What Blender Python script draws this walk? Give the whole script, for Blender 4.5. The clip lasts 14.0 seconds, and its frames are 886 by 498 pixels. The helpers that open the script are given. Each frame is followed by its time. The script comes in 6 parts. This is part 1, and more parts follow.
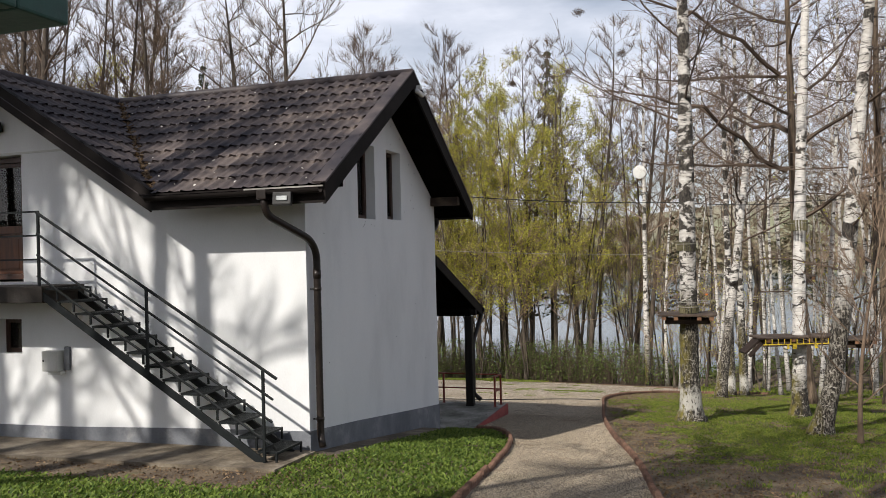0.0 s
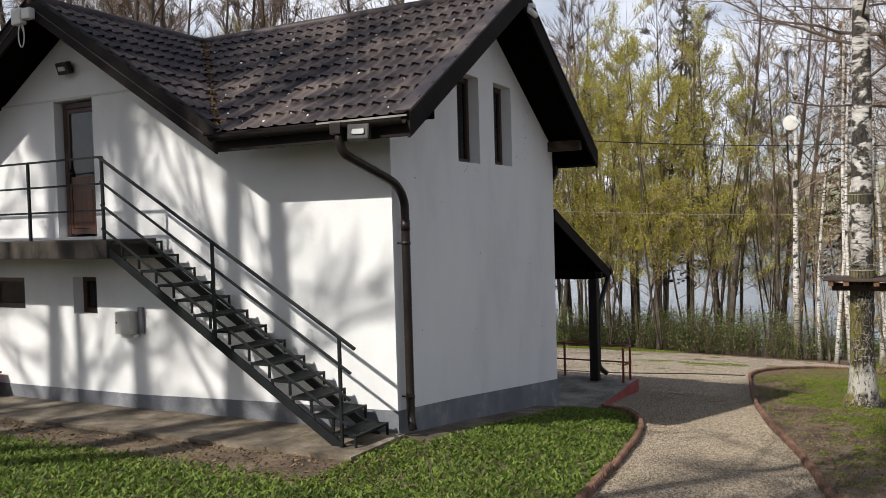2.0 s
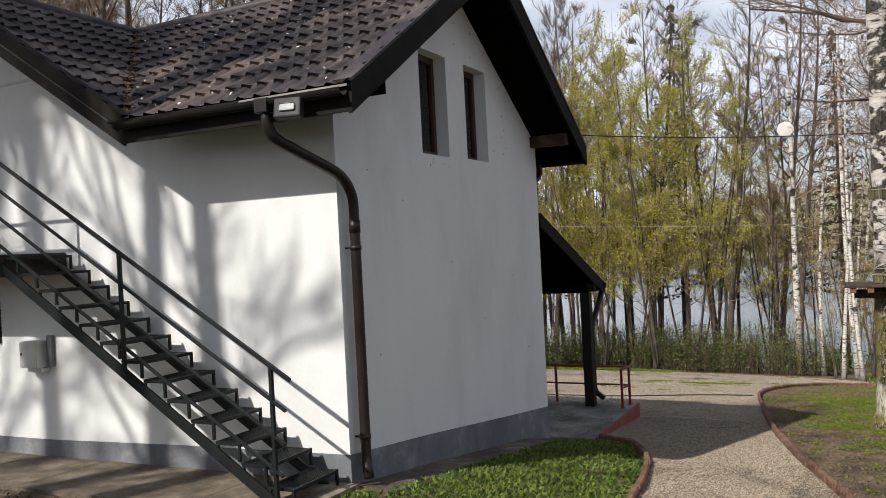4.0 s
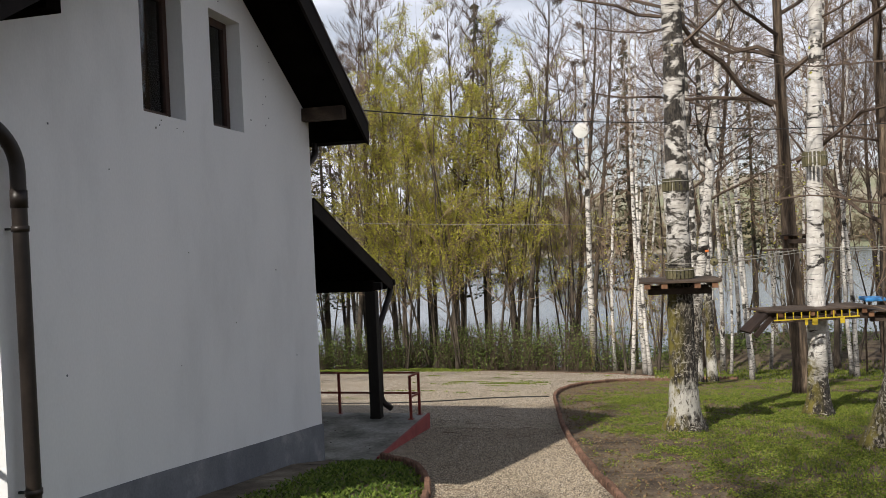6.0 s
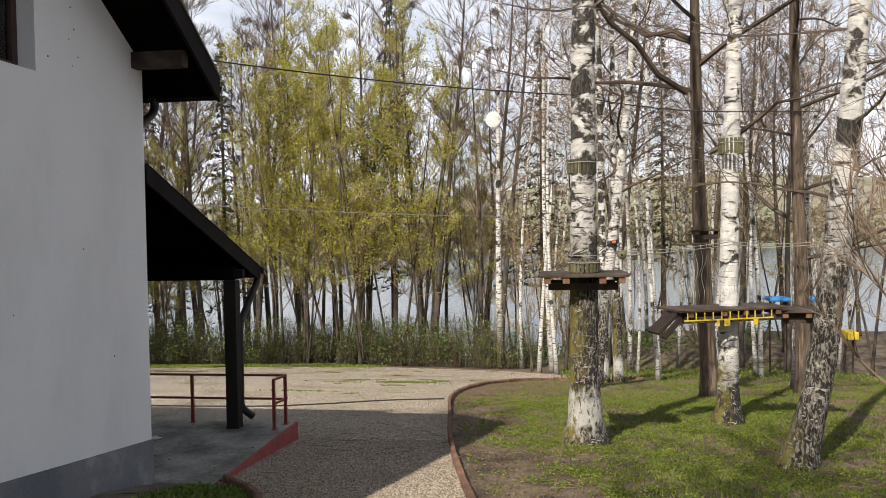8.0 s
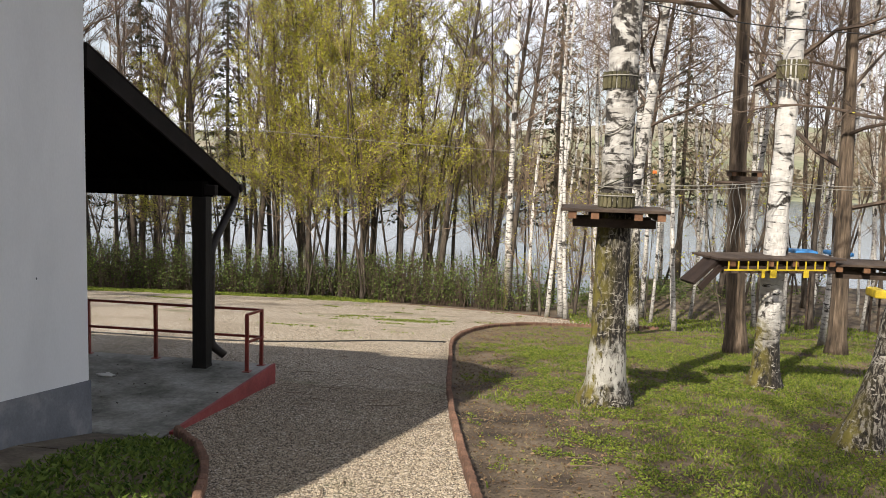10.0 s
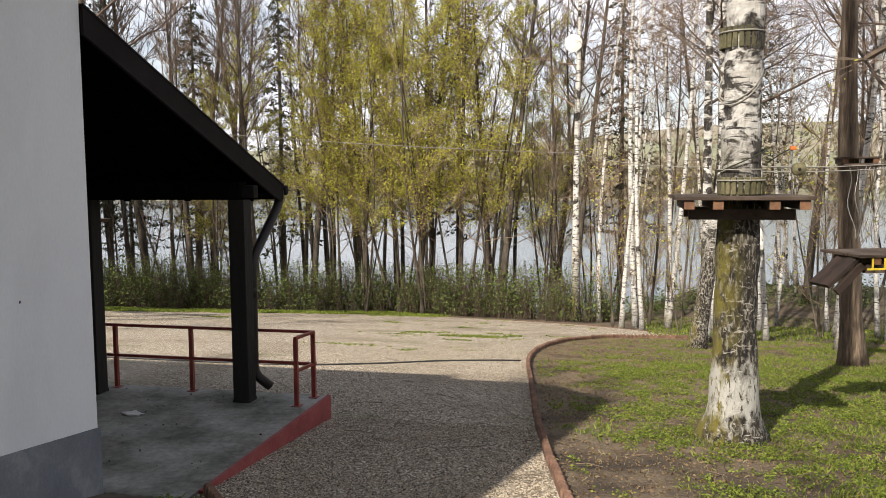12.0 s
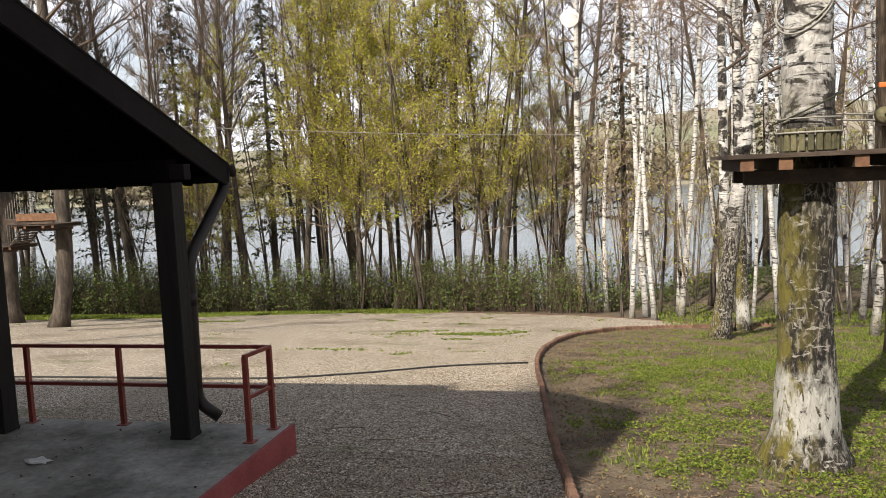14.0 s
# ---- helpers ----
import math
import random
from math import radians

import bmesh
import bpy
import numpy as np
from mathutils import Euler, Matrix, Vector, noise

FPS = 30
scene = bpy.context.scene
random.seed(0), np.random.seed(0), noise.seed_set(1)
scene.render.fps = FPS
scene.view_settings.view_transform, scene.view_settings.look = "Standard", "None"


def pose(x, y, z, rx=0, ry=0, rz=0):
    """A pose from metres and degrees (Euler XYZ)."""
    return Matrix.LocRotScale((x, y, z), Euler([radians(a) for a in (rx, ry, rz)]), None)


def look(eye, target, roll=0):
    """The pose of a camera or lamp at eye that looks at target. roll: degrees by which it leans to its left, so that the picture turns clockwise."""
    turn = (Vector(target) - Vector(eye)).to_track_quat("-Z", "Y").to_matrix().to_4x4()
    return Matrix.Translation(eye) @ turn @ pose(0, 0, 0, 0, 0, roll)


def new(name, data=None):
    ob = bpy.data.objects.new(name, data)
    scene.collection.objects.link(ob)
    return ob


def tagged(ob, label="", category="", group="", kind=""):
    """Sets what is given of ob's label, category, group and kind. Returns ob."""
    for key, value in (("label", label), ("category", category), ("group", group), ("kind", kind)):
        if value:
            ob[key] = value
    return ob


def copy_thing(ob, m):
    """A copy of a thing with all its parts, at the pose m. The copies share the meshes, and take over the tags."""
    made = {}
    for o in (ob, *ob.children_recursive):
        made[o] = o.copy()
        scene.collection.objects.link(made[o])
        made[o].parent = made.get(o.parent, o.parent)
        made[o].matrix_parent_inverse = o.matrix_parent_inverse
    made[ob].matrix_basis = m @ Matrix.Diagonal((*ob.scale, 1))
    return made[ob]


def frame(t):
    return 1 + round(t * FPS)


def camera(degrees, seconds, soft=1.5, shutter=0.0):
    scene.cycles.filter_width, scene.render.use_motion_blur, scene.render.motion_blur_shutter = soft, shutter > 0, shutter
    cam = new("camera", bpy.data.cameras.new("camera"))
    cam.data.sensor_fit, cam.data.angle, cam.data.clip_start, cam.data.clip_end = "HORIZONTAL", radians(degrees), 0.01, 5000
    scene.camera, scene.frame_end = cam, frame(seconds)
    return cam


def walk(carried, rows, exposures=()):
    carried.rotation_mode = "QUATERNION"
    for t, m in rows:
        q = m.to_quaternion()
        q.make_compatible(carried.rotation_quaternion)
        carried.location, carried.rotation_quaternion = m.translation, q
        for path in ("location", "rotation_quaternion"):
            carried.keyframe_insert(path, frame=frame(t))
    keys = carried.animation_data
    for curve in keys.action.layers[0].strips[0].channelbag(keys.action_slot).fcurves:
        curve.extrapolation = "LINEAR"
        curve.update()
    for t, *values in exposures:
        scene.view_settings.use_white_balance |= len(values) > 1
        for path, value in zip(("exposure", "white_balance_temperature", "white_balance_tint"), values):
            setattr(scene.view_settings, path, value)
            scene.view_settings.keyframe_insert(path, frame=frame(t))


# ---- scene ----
cam = camera(57.5, 14.0, soft=0.4)
PATH = [
    (0, (5.273, -9.828, 2.63), (4.636, -7.932, 2.64), -1.4),
    (0.5, (5.212, -9.341, 2.583), (4.464, -7.486, 2.611), -3.9),
    (1, (5.024, -8.881, 2.508), (4.171, -7.074, 2.421), -1.2),
    (1.5, (4.921, -8.349, 2.426), (4.085, -6.532, 2.382), -1.8),
    (2, (4.801, -7.908, 2.405), (3.871, -6.139, 2.339), -1.6),
    (4.3, (4.185, -5.999, 2.147), (3.294, -4.208, 2.145), -3.5),
    (4.5, (4.12, -5.811, 2.153), (3.27, -4.001, 2.136), -3.2),
    (5, (4.068, -5.361, 2.097), (3.309, -3.511, 2.049), -2.8),
    (5.5, (4.095, -4.924, 2.054), (3.578, -2.994, 1.981), -2.6),
    (6, (4.143, -4.486, 2.002), (3.668, -2.543, 1.972), -2.5),
    (6.5, (4.205, -3.985, 1.984), (3.825, -2.021, 2.008), -2.1),
    (7, (4.288, -3.534, 1.953), (3.927, -1.567, 1.97), -1.8),
    (7.5, (4.311, -3.181, 1.9), (3.959, -1.212, 1.892), -1.1),
    (7.7, (4.326, -3.003, 1.878), (4.043, -1.024, 1.851), -1.4),
    (9.8, (4.17, -1.33, 1.659), (3.86, 0.638, 1.483), 1.4),
    (10, (4.131, -1.136, 1.628), (3.838, 0.831, 1.422), 1.7),
    (10.5, (3.961, -0.764, 1.552), (3.636, 1.185, 1.244), 1.2),
    (11, (3.852, -0.352, 1.507), (3.436, 1.581, 1.208), 0.5),
    (11.5, (3.721, 0.013, 1.46), (3.298, 1.96, 1.286), 0.1),
    (12, (3.632, 0.411, 1.388), (3.201, 2.356, 1.211), -0.4),
    (12.5, (3.538, 0.894, 1.323), (3.094, 2.836, 1.144), 0.2),
    (13, (3.488, 1.259, 1.292), (3.046, 3.201, 1.105), 0.2),
    (13.5, (3.456, 1.682, 1.247), (3.02, 3.625, 1.057), 0.4),
    (14, (3.37, 2.092, 1.181), (2.94, 4.036, 0.988), -2.5),
]
walk(cam, [(t, look(eye, target, roll)) for t, eye, target, roll in PATH],
     exposures=[(0, 0.16, 6700, 11), (6, 0.16, 6800, 11), (7.5, 0.32, 6900, 11), (10, 0.56, 7000, 11), (11, 0.6, 7000, 11), (11.5, 0.58, 7000, 11), (12.5, 0.64, 7050, 11), (14, 0.6, 7050, 11)])

# ---- world, sun, exposure ----
SUN_TRAVEL = Vector((0.37, 1.0, -0.90)).normalized()
world = bpy.data.worlds.new("sky")
scene.world = world
world.use_nodes = True
wn, wl = world.node_tree.nodes, world.node_tree.links
wn.clear()
w_out = wn.new("ShaderNodeOutputWorld")
w_bg = wn.new("ShaderNodeBackground")
w_sky = wn.new("ShaderNodeTexSky")
w_sky.sky_type = "NISHITA"
w_sky.sun_disc = False
w_sky.sun_elevation = radians(40)
w_sky.sun_rotation = math.atan2(-SUN_TRAVEL.x, -SUN_TRAVEL.y)
w_sky.air_density, w_sky.dust_density, w_sky.ozone_density = 1.0, 1.5, 1.0
# thin high cloud over the blue
w_tc = wn.new("ShaderNodeTexCoord")
w_map = wn.new("ShaderNodeMapping")
w_map.inputs["Scale"].default_value = (1.0, 1.0, 3.2)
w_noise = wn.new("ShaderNodeTexNoise")
w_noise.inputs["Scale"].default_value = 2.6
w_noise.inputs["Detail"].default_value = 7
w_noise.inputs["Roughness"].default_value = 0.55
w_ramp = wn.new("ShaderNodeValToRGB")
w_ramp.color_ramp.elements[0].position, w_ramp.color_ramp.elements[1].position = 0.36, 0.62
w_ramp.color_ramp.elements[0].color = (0.3, 0.3, 0.3, 1)
w_mix = wn.new("ShaderNodeMix")
w_mix.data_type = "RGBA"
w_mix.inputs["B"].default_value = (11.8, 12.4, 14.0, 1)
wl.new(w_tc.outputs["Generated"], w_map.inputs["Vector"])
wl.new(w_map.outputs["Vector"], w_noise.inputs["Vector"])
wl.new(w_noise.outputs["Fac"], w_ramp.inputs["Fac"])
# the cloud veil thickens towards the horizon
w_sep = wn.new("ShaderNodeSeparateXYZ")
wl.new(w_tc.outputs["Generated"], w_sep.inputs["Vector"])
w_veil = wn.new("ShaderNodeMapRange")
w_veil.inputs["From Min"].default_value, w_veil.inputs["From Max"].default_value = 0.15, 0.75
w_veil.inputs["To Min"].default_value, w_veil.inputs["To Max"].default_value = 1.0, 0.25
wl.new(w_sep.outputs["Z"], w_veil.inputs["Value"])
w_mul = wn.new("ShaderNodeMath")
w_mul.operation = "MULTIPLY"
wl.new(w_ramp.outputs["Color"], w_mul.inputs[0])
wl.new(w_veil.outputs["Result"], w_mul.inputs[1])
wl.new(w_mul.outputs["Value"], w_mix.inputs["Factor"])
wl.new(w_sky.outputs["Color"], w_mix.inputs["A"])
wl.new(w_mix.outputs["Result"], w_bg.inputs["Color"])
w_bg.inputs["Strength"].default_value = 0.078
wl.new(w_bg.outputs["Background"], w_out.inputs["Surface"])
sun = new("sun", bpy.data.lights.new("sun", "SUN"))
sun.data.energy, sun.data.angle, sun.data.color = 4.6, radians(0.6), (1.0, 0.965, 0.90)
sun.matrix_world = look((0, 0, 30), Vector((0, 0, 30)) + SUN_TRAVEL)

# ---- materials ----


def material(name, colours, scale=4.0, rough=0.8, metal=0.0, bump=0.2, bump_scale=40.0, fine=0.15, stretch=(1, 1, 1), spread=(0.3, 0.7),
             spec=0.5, per_piece=0.0, coords="Object", distance=0.01):
    """Colour between the given ones by a broad noise, broken up by a fine one, with relief."""
    m = bpy.data.materials.new(name)
    m.use_nodes = True
    n, l = m.node_tree.nodes, m.node_tree.links
    b = n["Principled BSDF"]
    tc = n.new("ShaderNodeTexCoord")
    mp = n.new("ShaderNodeMapping")
    mp.inputs["Scale"].default_value = stretch
    l.new(tc.outputs[coords], mp.inputs["Vector"])
    broad = n.new("ShaderNodeTexNoise")
    broad.inputs["Scale"].default_value = scale
    broad.inputs["Detail"].default_value = 6
    broad.inputs["Roughness"].default_value = 0.6
    l.new(mp.outputs["Vector"], broad.inputs["Vector"])
    ramp = n.new("ShaderNodeValToRGB")
    e = ramp.color_ramp.elements
    while len(e) < len(colours):
        e.new(0.5)
    for i, c in enumerate(colours):
        e[i].position = spread[0] + (spread[1] - spread[0]) * i / max(1, len(colours) - 1)
        e[i].color = (*c, 1)
    l.new(broad.outputs["Fac"], ramp.inputs["Fac"])
    grain = n.new("ShaderNodeTexNoise")
    grain.inputs["Scale"].default_value = bump_scale
    grain.inputs["Detail"].default_value = 5
    l.new(mp.outputs["Vector"], grain.inputs["Vector"])
    val = n.new("ShaderNodeHueSaturation")
    mr = n.new("ShaderNodeMapRange")
    mr.inputs["To Min"].default_value, mr.inputs["To Max"].default_value = 1 - 2 * fine, 1 + 2 * fine
    l.new(grain.outputs["Fac"], mr.inputs["Value"])
    last = mr.outputs["Result"]
    if per_piece:
        oi = n.new("ShaderNodeObjectInfo")
        pr = n.new("ShaderNodeMapRange")
        pr.inputs["To Min"].default_value, pr.inputs["To Max"].default_value = 1 - per_piece, 1 + per_piece
        l.new(oi.outputs["Random"], pr.inputs["Value"])
        mul = n.new("ShaderNodeMath")
        mul.operation = "MULTIPLY"
        l.new(last, mul.inputs[0])
        l.new(pr.outputs["Result"], mul.inputs[1])
        last = mul.outputs["Value"]
    l.new(last, val.inputs["Value"])
    l.new(ramp.outputs["Color"], val.inputs["Color"])
    l.new(val.outputs["Color"], b.inputs["Base Color"])
    b.inputs["Roughness"].default_value = rough
    b.inputs["Metallic"].default_value = metal
    b.inputs["Specular IOR Level"].default_value = spec
    if bump:
        bp = n.new("ShaderNodeBump")
        bp.inputs["Strength"].default_value = bump
        bp.inputs["Distance"].default_value = distance
        l.new(grain.outputs["Fac"], bp.inputs["Height"])
        l.new(bp.outputs["Normal"], b.inputs["Normal"])
    return m


def leaf_material(name, a, b_, trans=0.35):
    m = bpy.data.materials.new(name)
    m.use_nodes = True
    n, l = m.node_tree.nodes, m.node_tree.links
    geo = n.new("ShaderNodeNewGeometry")
    mix = n.new("ShaderNodeMix")
    mix.data_type = "RGBA"
    mix.inputs["A"].default_value, mix.inputs["B"].default_value = (*a, 1), (*b_, 1)
    l.new(geo.outputs["Random Per Island"], mix.inputs["Factor"])
    b = n["Principled BSDF"]
    b.inputs["Roughness"].default_value = 0.6
    b.inputs["Specular IOR Level"].default_value = 0.25
    l.new(mix.outputs["Result"], b.inputs["Base Color"])
    tr = n.new("ShaderNodeBsdfTranslucent")
    l.new(mix.outputs["Result"], tr.inputs["Color"])
    sh = n.new("ShaderNodeMixShader")
    sh.inputs["Fac"].default_value = trans
    l.new(b.outputs["BSDF"], sh.inputs[1])
    l.new(tr.outputs["BSDF"], sh.inputs[2])
    l.new(sh.outputs["Shader"], n["Material Output"].inputs["Surface"])
    return m


PLASTER = material("white_plaster", [(0.62, 0.632, 0.642), (0.715, 0.728, 0.738), (0.75, 0.76, 0.768)], 0.9, 0.9, bump=0.25, bump_scale=60, fine=0.03, distance=0.004, stretch=(1, 1, 0.45))
PLINTH = material("grey_cement_plinth", [(0.12, 0.13, 0.15), (0.17, 0.18, 0.20), (0.33, 0.33, 0.33)], 1.6, 0.85, bump=0.4, bump_scale=45, fine=0.1, spread=(0.35, 0.72))
ROOF = material("brown_metal_tile", [(0.028, 0.025, 0.030), (0.066, 0.055, 0.056), (0.15, 0.122, 0.11)], 1.1, 0.55, bump=0.15, bump_scale=70, fine=0.28, spread=(0.34, 0.66), spec=0.25)
DARKTRIM = material("dark_brown_sheet_trim", [(0.009, 0.0075, 0.007), (0.018, 0.0145, 0.0135)], 2.0, 0.7, spec=0.1, bump=0.1, bump_scale=30, fine=0.12)
# near-black and without gloss, for soffits, rafters and beams
DARKWOOD = material("near_black_wood", [(0.003, 0.0026, 0.0024), (0.007, 0.006, 0.005)], 3.0, 0.9, spec=0.0, bump=0.4, bump_scale=50, fine=0.25, stretch=(1, 1, 0.2))
POSTWOOD = material("black_painted_post_wood", [(0.007, 0.006, 0.005), (0.014, 0.012, 0.010), (0.03, 0.025, 0.02)], 3.0, 0.7, bump=0.5, bump_scale=40, fine=0.25, stretch=(1, 1, 0.15), spec=0.3, spread=(0.35, 0.75))
PIPE = material("brown_pvc_pipe", [(0.011, 0.0085, 0.0075), (0.03, 0.022, 0.018)], 2.5, 0.42, spec=0.3, bump=0.05, bump_scale=20, fine=0.1)
STEEL = material("dark_green_black_painted_steel", [(0.005, 0.0065, 0.007), (0.012, 0.015, 0.016)], 5.0, 0.55, spec=0.25, bump=0.15, bump_scale=80, fine=0.15)
CONCRETE = material("weathered_concrete", [(0.16, 0.155, 0.14), (0.25, 0.24, 0.22), (0.34, 0.33, 0.30)], 1.4, 0.9, bump=0.5, bump_scale=35, fine=0.14)
SLAB = material("grey_porch_concrete", [(0.10, 0.10, 0.082), (0.22, 0.215, 0.19), (0.33, 0.325, 0.295)], 1.5, 0.85, bump=0.5, bump_scale=24, fine=0.2, spread=(0.34, 0.62))
REDPAINT = material("red_painted_concrete", [(0.20, 0.035, 0.035), (0.29, 0.055, 0.052), (0.34, 0.10, 0.09)], 2.5, 0.75, bump=0.35, bump_scale=40, fine=0.1)
REDSTEEL = material("red_painted_steel", [(0.15, 0.022, 0.016), (0.25, 0.04, 0.028)], 6.0, 0.45, bump=0.1, bump_scale=60, fine=0.12)
EDGING = material("red_brown_concrete_edging", [(0.075, 0.04, 0.026), (0.17, 0.092, 0.06), (0.29, 0.18, 0.125)], 4.0, 0.9, bump=0.7, bump_scale=60, fine=0.2, per_piece=0.18)
DOORWOOD = material("varnished_brown_door_wood", [(0.055, 0.02, 0.009), (0.115, 0.042, 0.018)], 5.0, 0.42, bump=0.15, bump_scale=60, fine=0.12, stretch=(3, 3, 0.4))
WINWOOD = material("dark_brown_window_wood", [(0.03, 0.014, 0.009), (0.06, 0.026, 0.016)], 5.0, 0.45, bump=0.15, bump_scale=60, fine=0.12, stretch=(3, 3, 0.4))
PAVING = material("dirty_old_paving", [(0.045, 0.034, 0.023), (0.13, 0.105, 0.075), (0.25, 0.215, 0.165)], 1.9, 0.93, bump=0.6, bump_scale=30, fine=0.22, spread=(0.32, 0.68), per_piece=0.2)
BOXGREY = material("pale_grey_meter_box", [(0.52, 0.53, 0.50), (0.62, 0.62, 0.60)], 3.0, 0.5, bump=0.05, fine=0.04)
WHITE = material("white_plastic", [(0.70, 0.70, 0.69), (0.8, 0.8, 0.79)], 6.0, 0.4, bump=0.03, fine=0.03)
TIMBER = material("weathered_platform_timber", [(0.02, 0.012, 0.008), (0.048, 0.031, 0.021), (0.09, 0.064, 0.046)], 3.0, 0.85, bump=0.5, bump_scale=45, fine=0.2, stretch=(1, 0.3, 2), per_piece=0.2)
BEAMEND = material("fresh_brown_beam_wood", [(0.10, 0.043, 0.02), (0.20, 0.10, 0.048)], 9.0, 0.7, bump=0.3, bump_scale=60, fine=0.15)
YELLOW = material("yellow_painted_wood", [(0.42, 0.30, 0.018), (0.62, 0.46, 0.03)], 6.0, 0.6, bump=0.2, bump_scale=50, fine=0.15)
GREENPAINT = material("dark_green_painted_board", [(0.006, 0.045, 0.036), (0.012, 0.075, 0.058)], 3.0, 0.5, bump=0.15, bump_scale=30, fine=0.1)
BLUEPAINT = material("blue_plastic", [(0.02, 0.16, 0.42), (0.04, 0.24, 0.55)], 3.0, 0.5, bump=0.05, fine=0.08)
CABLE = material("black_cable", [(0.012, 0.012, 0.012), (0.02, 0.02, 0.02)], 3.0, 0.6, bump=0, fine=0.05)
ROPE = material("grey_rope", [(0.20, 0.19, 0.16), (0.32, 0.30, 0.26)], 9.0, 0.9, bump=0.2, fine=0.1)
LITTER = material("pale_paper_litter", [(0.6, 0.6, 0.58), (0.75, 0.75, 0.73)], 9.0, 0.8, bump=0.1, fine=0.05)
DEADLEAF = leaf_material("dead_leaf_litter", (0.10, 0.06, 0.032), (0.24, 0.165, 0.095), 0.1)
GRASS = leaf_material("fresh_grass", (0.06, 0.108, 0.013), (0.275, 0.315, 0.056), 0.35)
BANKGRASS = leaf_material("lush_weed_leaves", (0.036, 0.078, 0.011), (0.20, 0.27, 0.05), 0.35)
DRYGRASS = leaf_material("dry_grass", (0.20, 0.17, 0.085), (0.30, 0.26, 0.14), 0.2)
SPRINGLEAF = leaf_material("young_yellow_green_leaf", (0.29, 0.31, 0.038), (0.62, 0.58, 0.10), 0.5)
BUSHLEAF = leaf_material("undergrowth_leaf", (0.05, 0.085, 0.02), (0.19, 0.235, 0.065), 0.3)
CONIFER = leaf_material("spruce_needles", (0.024, 0.03, 0.012), (0.065, 0.07, 0.026), 0.1)
BARK = material("grey_brown_bark", [(0.032, 0.025, 0.018), (0.088, 0.070, 0.051), (0.18, 0.15, 0.11)], 5.0, 0.92, bump=0.9, bump_scale=26, fine=0.28, stretch=(1.6, 1.6, 0.35), distance=0.03)
OAKBARK = material("furrowed_oak_bark", [(0.03, 0.022, 0.016), (0.105, 0.075, 0.05), (0.21, 0.155, 0.11)], 7.0, 0.92, bump=1.0, bump_scale=16, fine=0.3, stretch=(2.2, 2.2, 0.22), distance=0.04)
WOODBARK = material("dark_alder_bark", [(0.021, 0.016, 0.012), (0.062, 0.048, 0.036), (0.13, 0.105, 0.08)], 4.0, 0.92, bump=0.6, bump_scale=22, fine=0.25, stretch=(1.6, 1.6, 0.4), distance=0.02)
TWIG = material("bare_twig_bark", [(0.105, 0.07, 0.048), (0.25, 0.18, 0.122)], 1.0, 0.85, bump=0, fine=0.1)
DARKTWIG = material("dark_branch_bark", [(0.045, 0.03, 0.021), (0.13, 0.092, 0.066)], 1.5, 0.85, bump=0, fine=0.15)
BIRCHTWIG = material("birch_twig_bark", [(0.125, 0.08, 0.055), (0.29, 0.21, 0.145)], 1.0, 0.85, bump=0, fine=0.1)

GLASS = bpy.data.materials.new("dark_window_glass")
GLASS.use_nodes = True
g_n, g_l = GLASS.node_tree.nodes, GLASS.node_tree.links
g_clear, g_gloss, g_mix, g_fres = g_n.new("ShaderNodeBsdfTransparent"), g_n.new("ShaderNodeBsdfGlossy"), g_n.new("ShaderNodeMixShader"), g_n.new("ShaderNodeFresnel")
g_clear.inputs["Color"].default_value = (0.78, 0.82, 0.81, 1)
g_gloss.inputs["Roughness"].default_value = 0.015
g_fres.inputs["IOR"].default_value = 1.6
g_l.new(g_fres.outputs["Fac"], g_mix.inputs["Fac"])
g_l.new(g_clear.outputs["BSDF"], g_mix.inputs[1])
g_l.new(g_gloss.outputs["BSDF"], g_mix.inputs[2])
g_l.new(g_mix.outputs["Shader"], g_n["Material Output"].inputs["Surface"])
g_n.remove(g_n["Principled BSDF"])

LAMPGLASS = bpy.data.materials.new("pale_lamp_glass")
LAMPGLASS.use_nodes = True
lb = LAMPGLASS.node_tree.nodes["Principled BSDF"]
lb.inputs["Base Color"].default_value = (0.5, 0.52, 0.52, 1)
lb.inputs["Roughness"].default_value = 0.15


